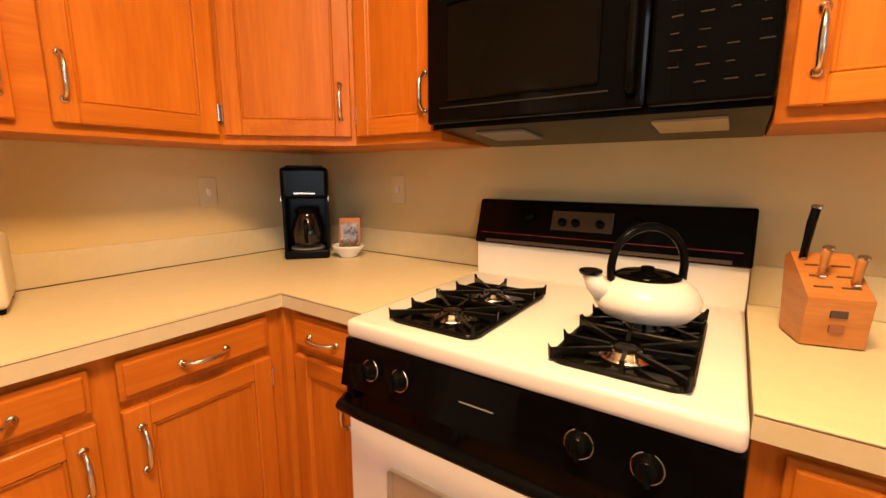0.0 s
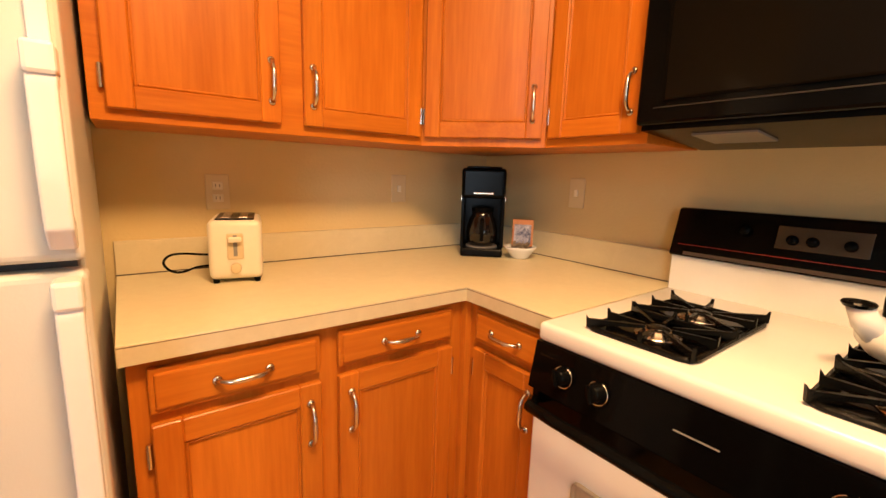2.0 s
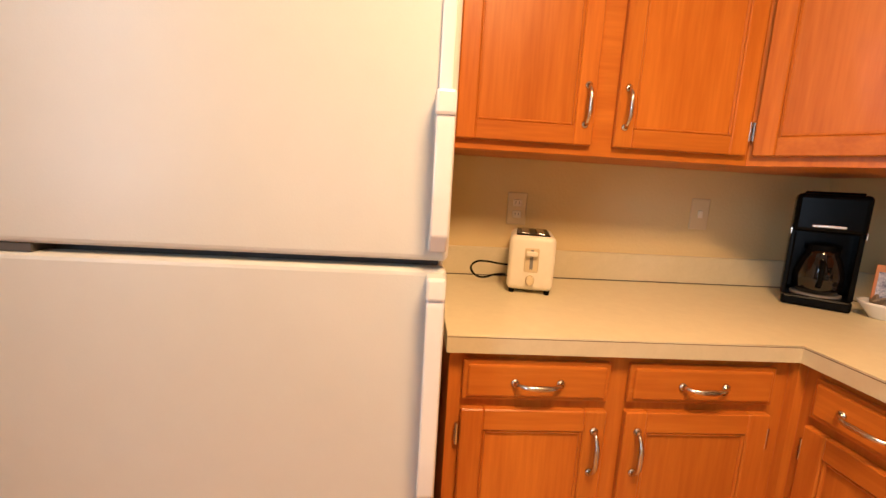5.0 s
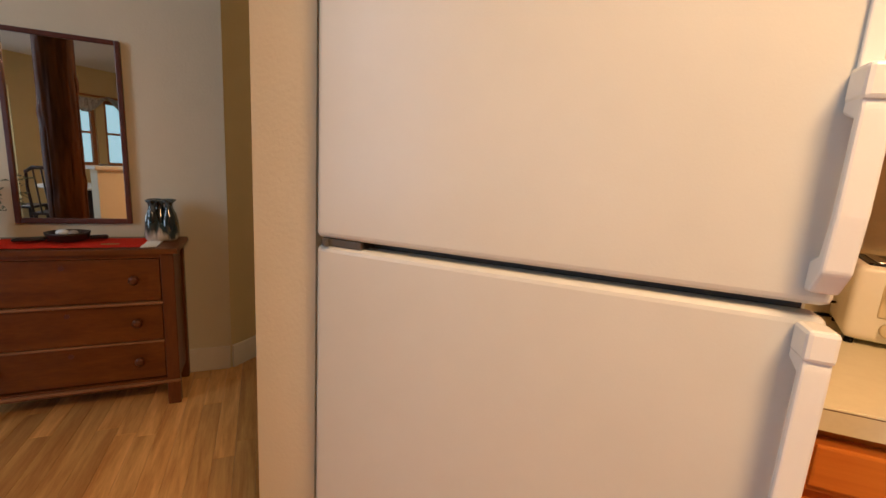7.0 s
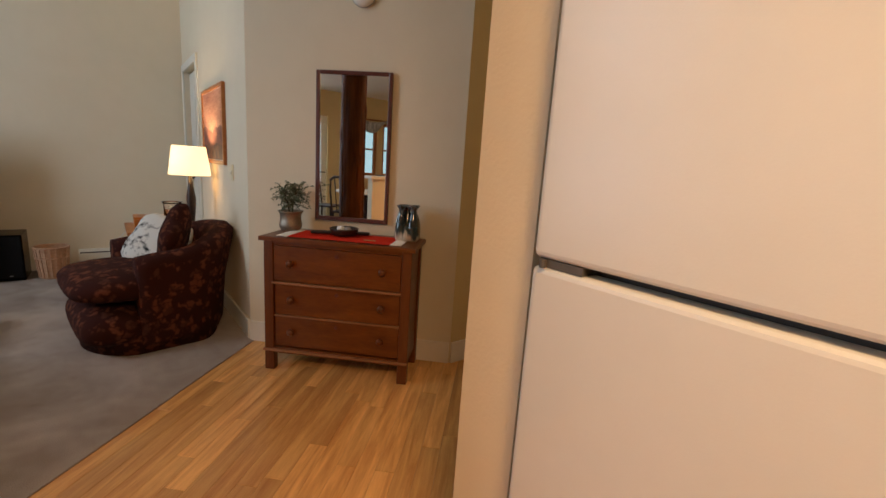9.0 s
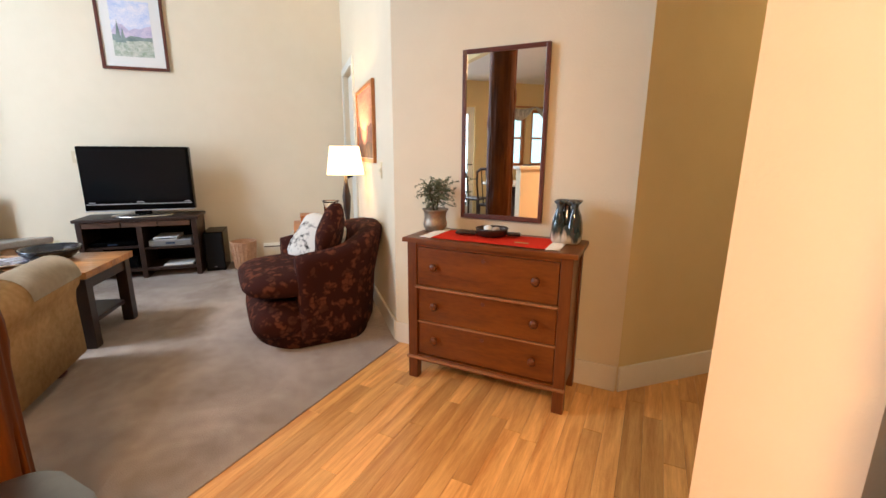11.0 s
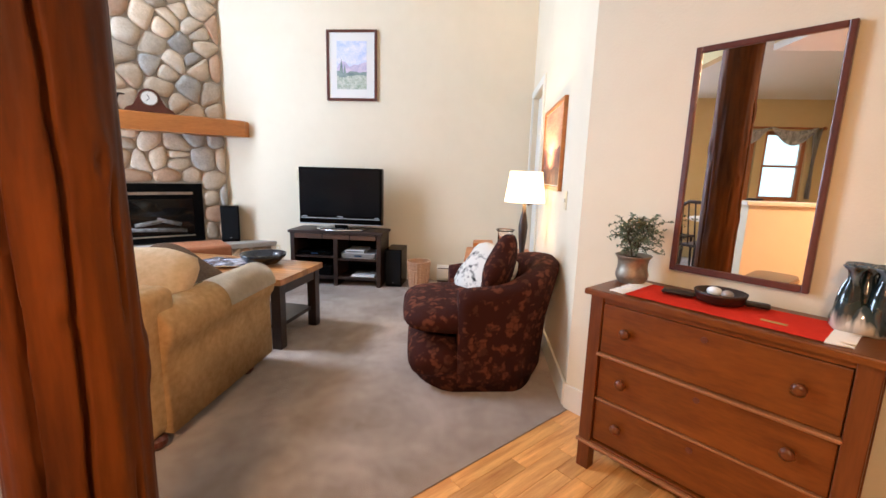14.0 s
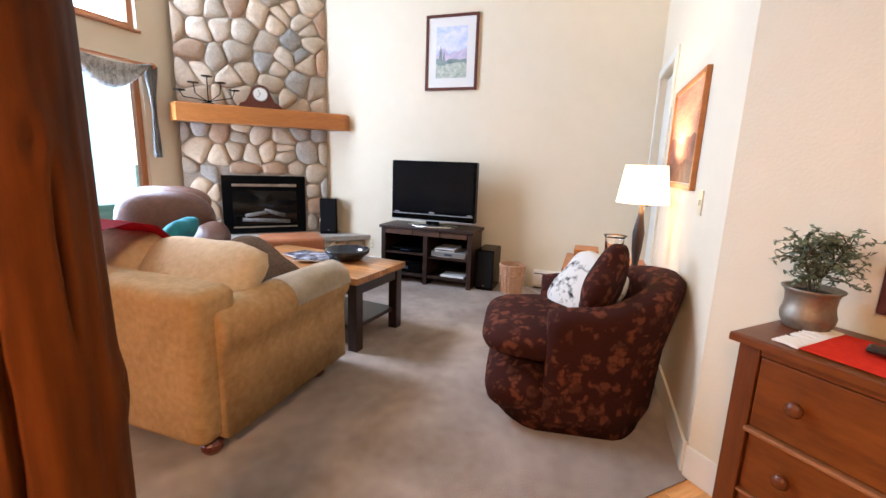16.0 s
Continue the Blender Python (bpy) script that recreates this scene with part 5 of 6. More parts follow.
# ---- pictures ----
def picture(m, w, h, frame_mat, border, label, layers, mat_board=True):
    """layers: closed outlines in 0..1 of the printed field, each with its colours."""
    t = thing("framed_picture", m, label, "picture", "pictures")
    f = 0.028
    for a, b, c, d in ((0, f, 0, h), (w - f, w, 0, h), (f, w - f, 0, f), (f, w - f, h - f, h)):
        part("frame_rail", box(a, b, -0.026, -0.001, c, d, 0.004), frame_mat, t)
    part("mat_board", box(f, w - f, -0.014, -0.002, f, h - f), mat("mat_board", (0.74, 0.70, 0.64), 0.8), t)
    x0, x1, z0, z1 = border, w - border, border * 1.05, h - border
    art = part("print", box(x0, x1, -0.0155, -0.014, z0, z1), layers[0][1], t)
    for i, (pts, mt_) in enumerate(layers[1:]):
        bm = bmesh.new()
        vs = [bm.verts.new((x0 + (x1 - x0) * u, -0.0158 - 0.0003 * i, z0 + (z1 - z0) * v)) for u, v in pts]
        bm.faces.new(vs)
        part("painted_area", bm, mt_, art)
    return t


rg = random.Random(3)


def ridge(base, amp, n, seed):
    r = random.Random(seed)
    top = [(i / n, base + amp * r.uniform(-1, 1)) for i in range(n + 1)]
    return [(0, 0)] + [(1, 0)] + top[::-1]


P = lambda n, a, b, s=(9, 9, 9): varied(n, a, b, s, 0.6, lo=0.35, hi=0.65)
picture(pose(XT, -2.895, 1.995, 0, 0, 90), 0.56, 0.73, FRAMEWOOD, 0.115, "framed mountain meadow watercolour with white mat", [
    (None, P("paint_sky", (0.42, 0.50, 0.70), (0.80, 0.74, 0.76), (9, 9, 13))),
    (ridge(0.52, 0.10, 7, 1), P("paint_mountain", (0.36, 0.34, 0.50), (0.66, 0.54, 0.62))),
    (ridge(0.36, 0.03, 9, 2), P("paint_wood", (0.12, 0.16, 0.15), (0.28, 0.34, 0.30))),
    (ridge(0.29, 0.015, 9, 4), P("paint_meadow", (0.26, 0.32, 0.22), (0.62, 0.60, 0.50), (30, 30, 30))),
    ([(0.06, 0.25), (0.24, 0.25), (0.19, 0.45), (0.15, 0.66), (0.11, 0.45)], bpy.data.materials["paint_wood"]),
    ([(0.20, 0.25), (0.34, 0.25), (0.29, 0.42), (0.27, 0.53), (0.24, 0.42)], bpy.data.materials["paint_wood"])])
picture(pose(-6.13, -0.645, 1.15), 0.83, 0.585, MANTEL, 0.032, "framed sunset landscape print in a light wood frame", [
    (None, P("sunset_sky", (0.34, 0.12, 0.07), (0.62, 0.34, 0.20), (2, 2, 9))),
    (ridge(0.46, 0.07, 8, 6), P("sunset_hill", (0.14, 0.055, 0.05), (0.34, 0.14, 0.08))),
    (ridge(0.24, 0.05, 6, 7), P("sunset_ground", (0.05, 0.03, 0.03), (0.22, 0.10, 0.05), (14, 14, 14)))])

# the door in the picture wall
dw = thing("door_living", pose(-7.22, -0.60, 0), "white panelled door with black hinges, closed", "door")
dw["kind"] = "structure"
part("leaf", box(0.012, 0.748, 0.0, 0.04, 0.01, 2.015, 0.003), TRIM, dw)
for x0, x1, z0, z1 in ((0.10, 0.35, 0.2, 0.95), (0.41, 0.66, 0.2, 0.95), (0.10, 0.35, 1.08, 1.88), (0.41, 0.66, 1.08, 1.88)):
    part("raised_panel", box(x0, x1, -0.008, 0.0, z0, z1, 0.006), TRIM, dw)
for z in (0.25, 1.05, 1.8):
    part("hinge", box(0.735, 0.752, -0.012, 0.0, z - 0.045, z + 0.045, 0.002), BLACK_PLASTIC, dw)
part("knob", lathe([(0.025, 0), (0.01, 0.01), (0.01, 0.03), (0.026, 0.045), (0.02, 0.06)], 18, pose(0.08, 0.0, 0.95, 90)), IRON, dw, smooth=True)
for a, b, c, d in ((-7.29, -7.22, 0, 2.10), (-6.46, -6.39, 0, 2.10), (-7.22, -6.46, 2.03, 2.10)):
    tagged(part("trim_door", box(a, b, -0.662, -0.6455, c, d, 0.004), TRIM), kind="structure")

# ---- side table with lamp ----
sdt = thing("side_table", pose(-5.98, -0.99, 0.006), "small brown wooden side table behind the armchair", "table")
part("top", box(-0.28, 0.28, -0.27, 0.27, 0.575, 0.60, 0.006), MANTEL, sdt)
for x in (-0.25, 0.21):
    for y in (-0.24, 0.20):
        part("leg", box(x, x + 0.04, y, y + 0.04, 0.0, 0.575, 0.003), DARKWOOD, sdt)
part("shelf", box(-0.23, 0.23, -0.22, 0.22, 0.18, 0.20), DARKWOOD, sdt)
LZ = 0.607
lm = thing("table_lamp", pose(-5.77, -0.825, LZ), "table lamp with a lit cream drum shade", "lamp")
part("base", lathe([(0.07, 0), (0.07, 0.015), (0.03, 0.03), (0.018, 0.06), (0.03, 0.16), (0.035, 0.26), (0.018, 0.36), (0.012, 0.43)], 24), DARKWOOD, lm, smooth=True)
part("stem", tube([(0, 0, 0.43), (0, 0, 0.665)], 0.004, 6), BRASS, lm)
SHADE = mat("lamp_shade_cloth", (0.85, 0.75, 0.58), 0.9)
n_, l_, b_ = nodes_of(SHADE)
b_.inputs["Emission Color"].default_value = (1.0, 0.66, 0.32, 1)
b_.inputs["Emission Strength"].default_value = 1.6
part("shade", lathe([(0.150, 0.44), (0.118, 0.665), (0.116, 0.665), (0.147, 0.44)], 36), SHADE, lm, "glowing cream fabric shade", True)
bl_ = part("bulb", lathe([(0.012, 0.50), (0.028, 0.54), (0.03, 0.56), (0.012, 0.585)], 16), emit("bulb_glow", (1.0, 0.75, 0.45), 12), lm)
bl_.visible_shadow = False
ch = thing("candle_holder", pose(-5.87, -0.95, LZ), "glass hurricane holder with a red candle", "candle holder")
gl = part("glass_cylinder", lathe([(0.055, 0.0), (0.055, 0.01), (0.06, 0.20), (0.075, 0.215), (0.072, 0.215), (0.057, 0.20), (0.05, 0.012)], 28), GLASS, ch, smooth=True)
gl.visible_shadow = False
part("candle", lathe([(0.035, 0.012), (0.036, 0.11), (0.02, 0.112)], 20), mat("red_wax", (0.42, 0.02, 0.015), 0.45), ch)
bx = thing("wooden_box", pose(-6.08, -1.12, LZ), "small brown wooden box on the side table", "box")
part("body", box(-0.1, 0.1, -0.08, 0.08, 0, 0.06, 0.004), MANTEL, bx)
part("lid", box(-0.102, 0.102, -0.082, 0.082, 0.061, 0.078, 0.004), MANTEL, bx)
tagged(part("telephone_cable", tube([(-6.2, -1.2, 0.61), (-6.4, -1.3, 0.45), (-6.7, -1.45, 0.12), (-7.2, -1.68, 0.03)], 0.003, 5), ENAMEL), "thin white cable from the side table", "cord")

# ---- barrel armchair ----
def leafy(name, base, blot, third, scale):
    m = mat(name, base, 0.9, spec=0.1)
    n, l, b = nodes_of(m)
    co = n.new("ShaderNodeTexCoord")
    ds = n.new("ShaderNodeTexNoise")
    ds.inputs["Scale"].default_value = scale * 0.9
    l.new(co.outputs["Object"], ds.inputs["Vector"])
    ad = n.new("ShaderNodeVectorMath")
    ad.operation = "MULTIPLY_ADD"
    ad.inputs[1].default_value = (0.12, 0.12, 0.12)
    l.new(ds.outputs["Color"], ad.inputs[0])
    l.new(co.outputs["Object"], ad.inputs[2])
    vo = n.new("ShaderNodeTexVoronoi")
    vo.inputs["Scale"].default_value = scale
    l.new(ad.outputs[0], vo.inputs["Vector"])
    rp = n.new("ShaderNodeValToRGB")
    rp.color_ramp.elements[0].position, rp.color_ramp.elements[1].position = 0.28, 0.56
    rp.color_ramp.elements[0].color, rp.color_ramp.elements[1].color = (1, 1, 1, 1), (0, 0, 0, 1)
    l.new(vo.outputs["Distance"], rp.inputs[0])
    pick = n.new("ShaderNodeValToRGB")
    pick.color_ramp.interpolation = "CONSTANT"
    pick.color_ramp.elements[0].color = (*blot, 1)
    pick.color_ramp.elements[1].position, pick.color_ramp.elements[1].color = 0.55, (*third, 1)
    e = pick.color_ramp.elements.new(0.8)
    e.color = (*base, 1)
    sp = n.new("ShaderNodeSeparateColor")
    l.new(vo.outputs["Color"], sp.inputs[0])
    l.new(sp.outputs[0], pick.inputs[0])
    mx = n.new("ShaderNodeMix")
    mx.data_type = "RGBA"
    l.new(rp.outputs[0], mx.inputs[0])
    mx.inputs[6].default_value = (*base, 1)
    l.new(pick.outputs[0], mx.inputs[7])
    l.new(mx.outputs[2], b.inputs["Base Color"])
    nb = n.new("ShaderNodeTexNoise")
    nb.inputs["Scale"].default_value = 350
    l.new(co.outputs["Object"], nb.inputs["Vector"])
    bp = n.new("ShaderNodeBump")
    bp.inputs["Strength"].default_value, bp.inputs["Distance"].default_value = 0.5, 0.004
    l.new(nb.outputs[0], bp.inputs["Height"])
    l.new(bp.outputs[0], b.inputs["Normal"])
    return m


LEAFY = leafy("leaf_upholstery", (0.042, 0.013, 0.010), (0.14, 0.045, 0.024), (0.085, 0.030, 0.019), 19)
ac = thing("armchair", pose(-5.19, -1.135, 0.006, 0, 0, 9), "barrel armchair in dark maroon leaf-patterned cloth", "armchair")


def shell(points, height, r_in, z0):
    """A padded horseshoe wall: points (x, y, outward x, outward y, flare)."""
    bm = bmesh.new()
    rings = []
    for (x, y, ox, oy, fl), h in zip(points, height):
        prof = [(0.0, z0), (0.02, z0 + 0.05), (0.015 + fl * 0.35, z0 + (h - z0) * 0.5), (0.03 + fl * 0.9, h - 0.07), (0.025 + fl, h - 0.03), (-0.005 + fl, h), (-0.06 + fl, h + 0.008), (-0.11 + fl * 0.9, h - 0.015), (-0.135 + fl * 0.8, h - 0.06), (-0.13 + fl * 0.4, z0 + (h - z0) * 0.55), (-0.13, z0)]
        rings.append([bm.verts.new((x + ox * d, y + oy * d, z)) for d, z in prof])
    for a, b in zip(rings, rings[1:]):
        for i in range(len(a)):
            bm.faces.new((a[i], a[(i + 1) % len(a)], b[(i + 1) % len(b)], b[i]))
    bm.faces.new(rings[0])
    bm.faces.new(rings[-1][::-1])
    bmesh.ops.recalc_face_normals(bm, faces=bm.faces)
    return bm


pts, hs = [], []
for i in range(37):
    u = i / 36
    a = radians(-20 + 220 * u)
    c, s = math.cos(a), math.sin(a)
    y = 0.02 + 0.36 * s if s > 0 else 0.02 + 0.36 * s * 1.2
    x = 0.37 * c
    back = max(0, s) ** 1.5
    pts.append((x, y, c, s, 0.085 * back))
    hs.append(0.61 + 0.13 * back)
pts = [(0.375, -0.17, 1, 0, 0), (0.376, -0.09, 1, 0, 0)] + pts[4:33] + [(-0.376, -0.09, -1, 0, 0), (-0.375, -0.17, -1, 0, 0)]
hs = [0.585, 0.60] + hs[4:33] + [0.60, 0.585]
part("barrel_back", shell(pts, hs, 0.0, 0.03), LEAFY, ac, smooth=True)
base_o = [(0.385 * math.cos(a) * (1 if math.sin(a) > 0 else 1), (0.35 if math.sin(a) > 0 else 0.42) * math.sin(a)) for a in [2 * math.pi * i / 40 for i in range(40)]]
part("base", prism([(max(-0.37, min(0.37, x * 1.12)), y) for x, y in base_o], 0.0, 0.22, 0.02), LEAFY, ac, "upholstered skirt base", True)
sb = puff(0.74, 0.74, 0.21, 5, 9, 0.015, 2)
so = part("seat_cushion", sb, LEAFY, ac, "rounded seat cushion", True)
so.location = (0, -0.115, 0.40)
fb = puff(0.77, 0.34, 0.27, 5, 8)
fo = part("front_rail", fb, LEAFY, ac, smooth=True)
fo.location = (0, -0.285, 0.165)


def pillow(m, w, h, t, material, label, seed):
    ob = tagged(part("throw_pillow", puff(w, h, t, 3.4, 9, 0.05, seed, 0.16), material, smooth=True), label, "pillow", "throw pillows")
    ob.matrix_world = m
    return ob


SCENIC = varied("scenic_print", (0.03, 0.03, 0.03), (0.72, 0.70, 0.64), (5, 5, 11), 0.9, 0.3, 300, lo=0.36, hi=0.46, spec=0.1)
pillow(pose(-5.27, -1.10, 0.60, 58, 16, 42), 0.38, 0.36, 0.14, SCENIC, "white cushion with a black tree print", 3)
pillow(pose(-5.10, -1.02, 0.67, 72, 38, -28), 0.36, 0.36, 0.16, LEAFY, "maroon leaf-patterned cushion on the armchair", 8)

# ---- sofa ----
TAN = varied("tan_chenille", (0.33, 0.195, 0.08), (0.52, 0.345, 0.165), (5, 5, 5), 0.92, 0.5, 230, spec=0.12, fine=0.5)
# same chenille, lightened to paint the daylight on the loose cushions
TAN_LIT = varied("tan_chenille_lit", (0.47, 0.345, 0.205), (0.65, 0.51, 0.335), (5, 5, 5), 0.92, 0.5, 230, spec=0.12, fine=0.5)
sf = thing("sofa", pose(-4.03, -2.455, 0.006, 0, 0, 90), "tan chenille sofa with rolled arms and loose cushions", "sofa")
# local: x towards +y of the room (arm end at 0, sofa runs to -x), y towards the television
LN = 1.62


def rounded(bm, amount, seg=4):
    bmesh.ops.bevel(bm, geom=list(bm.edges), offset=amount, segments=seg, affect="EDGES", profile=0.5)
    return bm


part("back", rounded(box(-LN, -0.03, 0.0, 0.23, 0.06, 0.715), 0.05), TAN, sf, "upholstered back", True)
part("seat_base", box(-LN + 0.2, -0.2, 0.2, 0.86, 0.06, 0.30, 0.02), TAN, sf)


def rolled_arm(x, sgn):
    bm = bmesh.new()
    out = []
    for i in range(17):
        a = radians(-60 + 290 * i / 16)
        out.append((x - sgn * 0.10 + sgn * 0.125 * math.cos(a), 0.52 + 0.122 * math.sin(a)))
    prof = [(x - sgn * 0.01, 0.06), (x - sgn * 0.015, 0.37)] + out[1:] + [(x - sgn * 0.20, 0.40), (x - sgn * 0.20, 0.06)]
    m = Matrix(((1, 0, 0, 0), (0, 0, 1, 0), (0, 1, 0, 0), (0, 0, 0, 1)))
    b = prism(prof, 0.10, 1.03, 0, m)
    ends = [f for f in b.faces if len(f.verts) > 8]
    bmesh.ops.bevel(b, geom=list({e for f in ends for e in f.edges}), offset=0.02, segments=3, affect="EDGES", profile=0.5)
    return part("rolled_arm", b, TAN, sf, "rolled arm", True)


rolled_arm(0.0, 1)
rolled_arm(-LN, -1)
cap = bmesh.new()
rg2 = [(-0.10 + 0.129 * math.cos(radians(a)), 0.52 + 0.126 * math.sin(radians(a))) for a in range(0, 176, 15)]
va = [[cap.verts.new((x, y, z + 0.002)) for x, z in rg2] for y in (0.54, 0.72, 0.90, 1.025)]
for a, b in zip(va, va[1:]):
    for i in range(len(rg2) - 1):
        cap.faces.new((a[i], a[i + 1], b[i + 1], b[i]))
bmesh.ops.solidify(cap, geom=list(cap.faces), thickness=-0.006)
# the cover's paler colour stands in for light falling on the arm
part("arm_cover", cap, varied("arm_cover_lit", (0.56, 0.45, 0.31), (0.72, 0.61, 0.45), (5, 5, 5), 0.92, 0.4, 230, spec=0.12), sf, "loose arm cover, paler for the light on it", True)
for k in range(2):
    x = -0.2 - (LN - 0.4) / 2 * (k + 0.5)
    sc = part("seat_cushion", puff((LN - 0.4) / 2, 0.66, 0.2, 5, 8, 0.01, k), TAN_LIT, sf, smooth=True)
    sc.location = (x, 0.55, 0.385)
    bc = part("back_cushion", puff((LN - 0.36) / 2 + 0.06, 0.52, 0.24, 5.0, 10, 0.045, k + 4, 0.07), TAN_LIT, sf, "plump loose back cushion", True)
    bc.matrix_local = pose(x + (0.05 if k == 0 else 0), 0.36, 0.595, 52, 0, 0)
for x in (-0.1, -LN + 0.1):
    for y in (0.06, 0.82):
        part("foot", lathe([(0.03, 0.0), (0.045, 0.02), (0.045, 0.045), (0.03, 0.062)], 16, pose(x + (0.02 if x > -1 else 0), y + (0.03 if y < 0.1 else 0), 0)), FRAMEWOOD, sf, "round brown wooden foot")
BROWNPIL = varied("brown_weave", (0.055, 0.032, 0.018), (0.13, 0.08, 0.045), (60, 60, 60), 0.9, 0.5, 260, spec=0.1)
pillow(pose(-4.74, -2.84, 0.63, -33, 8, 0), 0.42, 0.46, 0.12, BROWNPIL, "brown woven cushion against the sofa arm", 12)
thr = bmesh.new()
for i in range(11):
    for j in range(9):
        y = -3.20 - i * 0.05
        prof = [(-4.0, 0.45), (-4.01, 0.62), (-4.02, 0.76), (-4.08, 0.84), (-4.20, 0.875), (-4.34, 0.90), (-4.46, 0.87), (-4.54, 0.80), (-4.57, 0.70)][j]
        w = 0.012 * noise.noise(Vector((i * 0.6, j * 0.5, 3)))
        thr.verts.new((prof[0] + w, y + 0.01 * noise.noise(Vector((i, j * 0.7, 9))), prof[1] + w + 0.012))
thr.verts.ensure_lookup_table()
for i in range(10):
    for j in range(8):
        thr.faces.new([thr.verts[k] for k in (i * 9 + j, (i + 1) * 9 + j, (i + 1) * 9 + j + 1, i * 9 + j + 1)])
bmesh.ops.solidify(thr, geom=list(thr.faces), thickness=0.012)
tagged(part("throw_blanket", thr, varied("red_throw", (0.30, 0.010, 0.014), (0.44, 0.02, 0.022), (8, 8, 8), 0.95, 0.5, 200, spec=0.1), smooth=True), "red throw blanket over the sofa back", "blanket")
TEAL = varied("teal_cloth", (0.01, 0.15, 0.20), (0.025, 0.26, 0.33), (12, 12, 12), 0.85, 0.3, 240)
pillow(pose(-4.98, -3.78, 0.64, 55, 0, 30), 0.42, 0.40, 0.15, TEAL, "teal cushion on the leather recliner", 21)

# ---- leather recliner and ottoman ----
LEATHER = varied("brown_leather", (0.085, 0.040, 0.028), (0.17, 0.085, 0.062), (6, 6, 6), 0.38, 0.35, 70, coat=0.1)
rc = thing("recliner", pose(-5.28, -4.30, 0.006, 0, 0, -52), "puffy brown leather recliner by the window", "armchair")
for name, w, d, h, x, y, z, rx in (("seat", 0.62, 0.66, 0.28, 0, 0.05, 0.36, 0), ("backrest", 0.74, 0.60, 0.30, 0, -0.30, 0.66, 68), ("headrest", 0.66, 0.30, 0.28, 0, -0.36, 0.82, 68), ("arm", 0.26, 0.78, 0.42, 0.38, 0.04, 0.50, 0), ("arm", 0.26, 0.78, 0.42, -0.38, 0.04, 0.50, 0), ("footrest", 0.60, 0.22, 0.36, 0, 0.42, 0.26, 0)):
    o = part(name, puff(w, d, h, 2.8, 8, 0.03, x + y), LEATHER, rc, smooth=True)
    o.matrix_local = pose(x, y, z, rx)
part("base", box(-0.36, 0.36, -0.34, 0.36, 0.0, 0.30, 0.03), LEATHER, rc)
ot = thing("ottoman", pose(-6.30, -3.86, 0.006, 0, 0, -45), "orange-brown leather ottoman before the hearth", "ottoman")
ORL = varied("orange_leather", (0.30, 0.105, 0.042), (0.42, 0.165, 0.075), (6, 6, 6), 0.42, 0.25, 60)
part("cushion", rounded(box(-0.29, 0.29, -0.21, 0.21, 0.34, 0.50), 0.035), ORL, ot, smooth=True)
part("base", box(-0.27, 0.27, -0.19, 0.19, 0.05, 0.345, 0.01), ORL, ot)
for x in (-0.23, 0.23):
    for y in (-0.15, 0.15):
        part("foot", lathe([(0.02, 0), (0.028, 0.05)], 12, pose(x, y, 0)), DARKWOOD, ot)

# ---- coffee table ----
ct = thing("coffee_table", pose(-5.47, -2.425, 0.006, 0, 0, -6) @ Matrix.Diagonal((1, 1, 1.11, 1)), "coffee table with slatted wooden top and dark legs", "table")
TOPW = varied("butcher_top", (0.22, 0.08, 0.02), (0.50, 0.23, 0.07), (16, 2.2, 16), 0.32, 0.05, 80, vary=0.25, coat=0.2)
part("apron", box(-0.27, 0.27, -1.17, -0.03, 0.345, 0.415, 0.004), DARKWOOD, ct)
for i in range(10):
    part("top_slat", box(-0.30 + i * 0.06, -0.30 + i * 0.06 + 0.0585, -1.2, 0.0, 0.416, 0.455, 0.002), TOPW, ct)
for x in (-0.28, 0.21):
    for y in (-1.18, -0.09):
        part("leg", box(x, x + 0.07, y, y + 0.07, 0.0, 0.415, 0.003), DARKWOOD, ct)
part("lower_shelf", box(-0.24, 0.24, -1.14, -0.06, 0.12, 0.145, 0.003), DARKWOOD, ct)
CM = ct.matrix_world.copy()
blk = thing("black_bowl", CM @ pose(-0.12, -0.40, 0.4565), "wide shallow glossy black bowl", "bowl")
part("bowl", lathe([(0.08, 0), (0.11, 0.006), (0.16, 0.05), (0.168, 0.072), (0.160, 0.072), (0.14, 0.045), (0.08, 0.015)], 36), mat("black_lacquer", (0.012, 0.013, 0.018), 0.18), blk, smooth=True)
for i, (x, y, w, h, r, dark) in enumerate(((-0.08, -0.66, 0.22, 0.29, 10, 0), (-0.02, -0.72, 0.21, 0.28, -14, 1), (0.06, -0.56, 0.18, 0.24, 24, 1), (0.0, -0.47, 0.11, 0.15, -8, 0))):
    z = 0.4565 + (0.008 * i if i < 3 else 0)
    mg = thing("magazine" if i < 3 else "booklet", CM @ pose(x, y, z, 0, 0, r), "glossy magazine lying on the coffee table" if i < 3 else "small pale booklet on the coffee table", "magazine", "magazines")
    part("pages", box(-w / 2, w / 2, -h / 2, h / 2, 0, 0.006, 0.001), ENAMEL, mg)
    part("cover", box(-w / 2, w / 2, -h / 2, h / 2, 0.0061, 0.0072), varied("cover_print", (0.03, 0.035, 0.06), (0.45, 0.45, 0.5), (14, 14, 14), 0.25, lo=0.45, hi=0.6) if i == 0 else (bpy.data.materials["cover_print"] if dark else SILVER), mg)

# ---- windows ----
WOODTRIM = varied("window_wood", (0.30, 0.11, 0.035), (0.44, 0.18, 0.06), (10, 10, 2), 0.42)


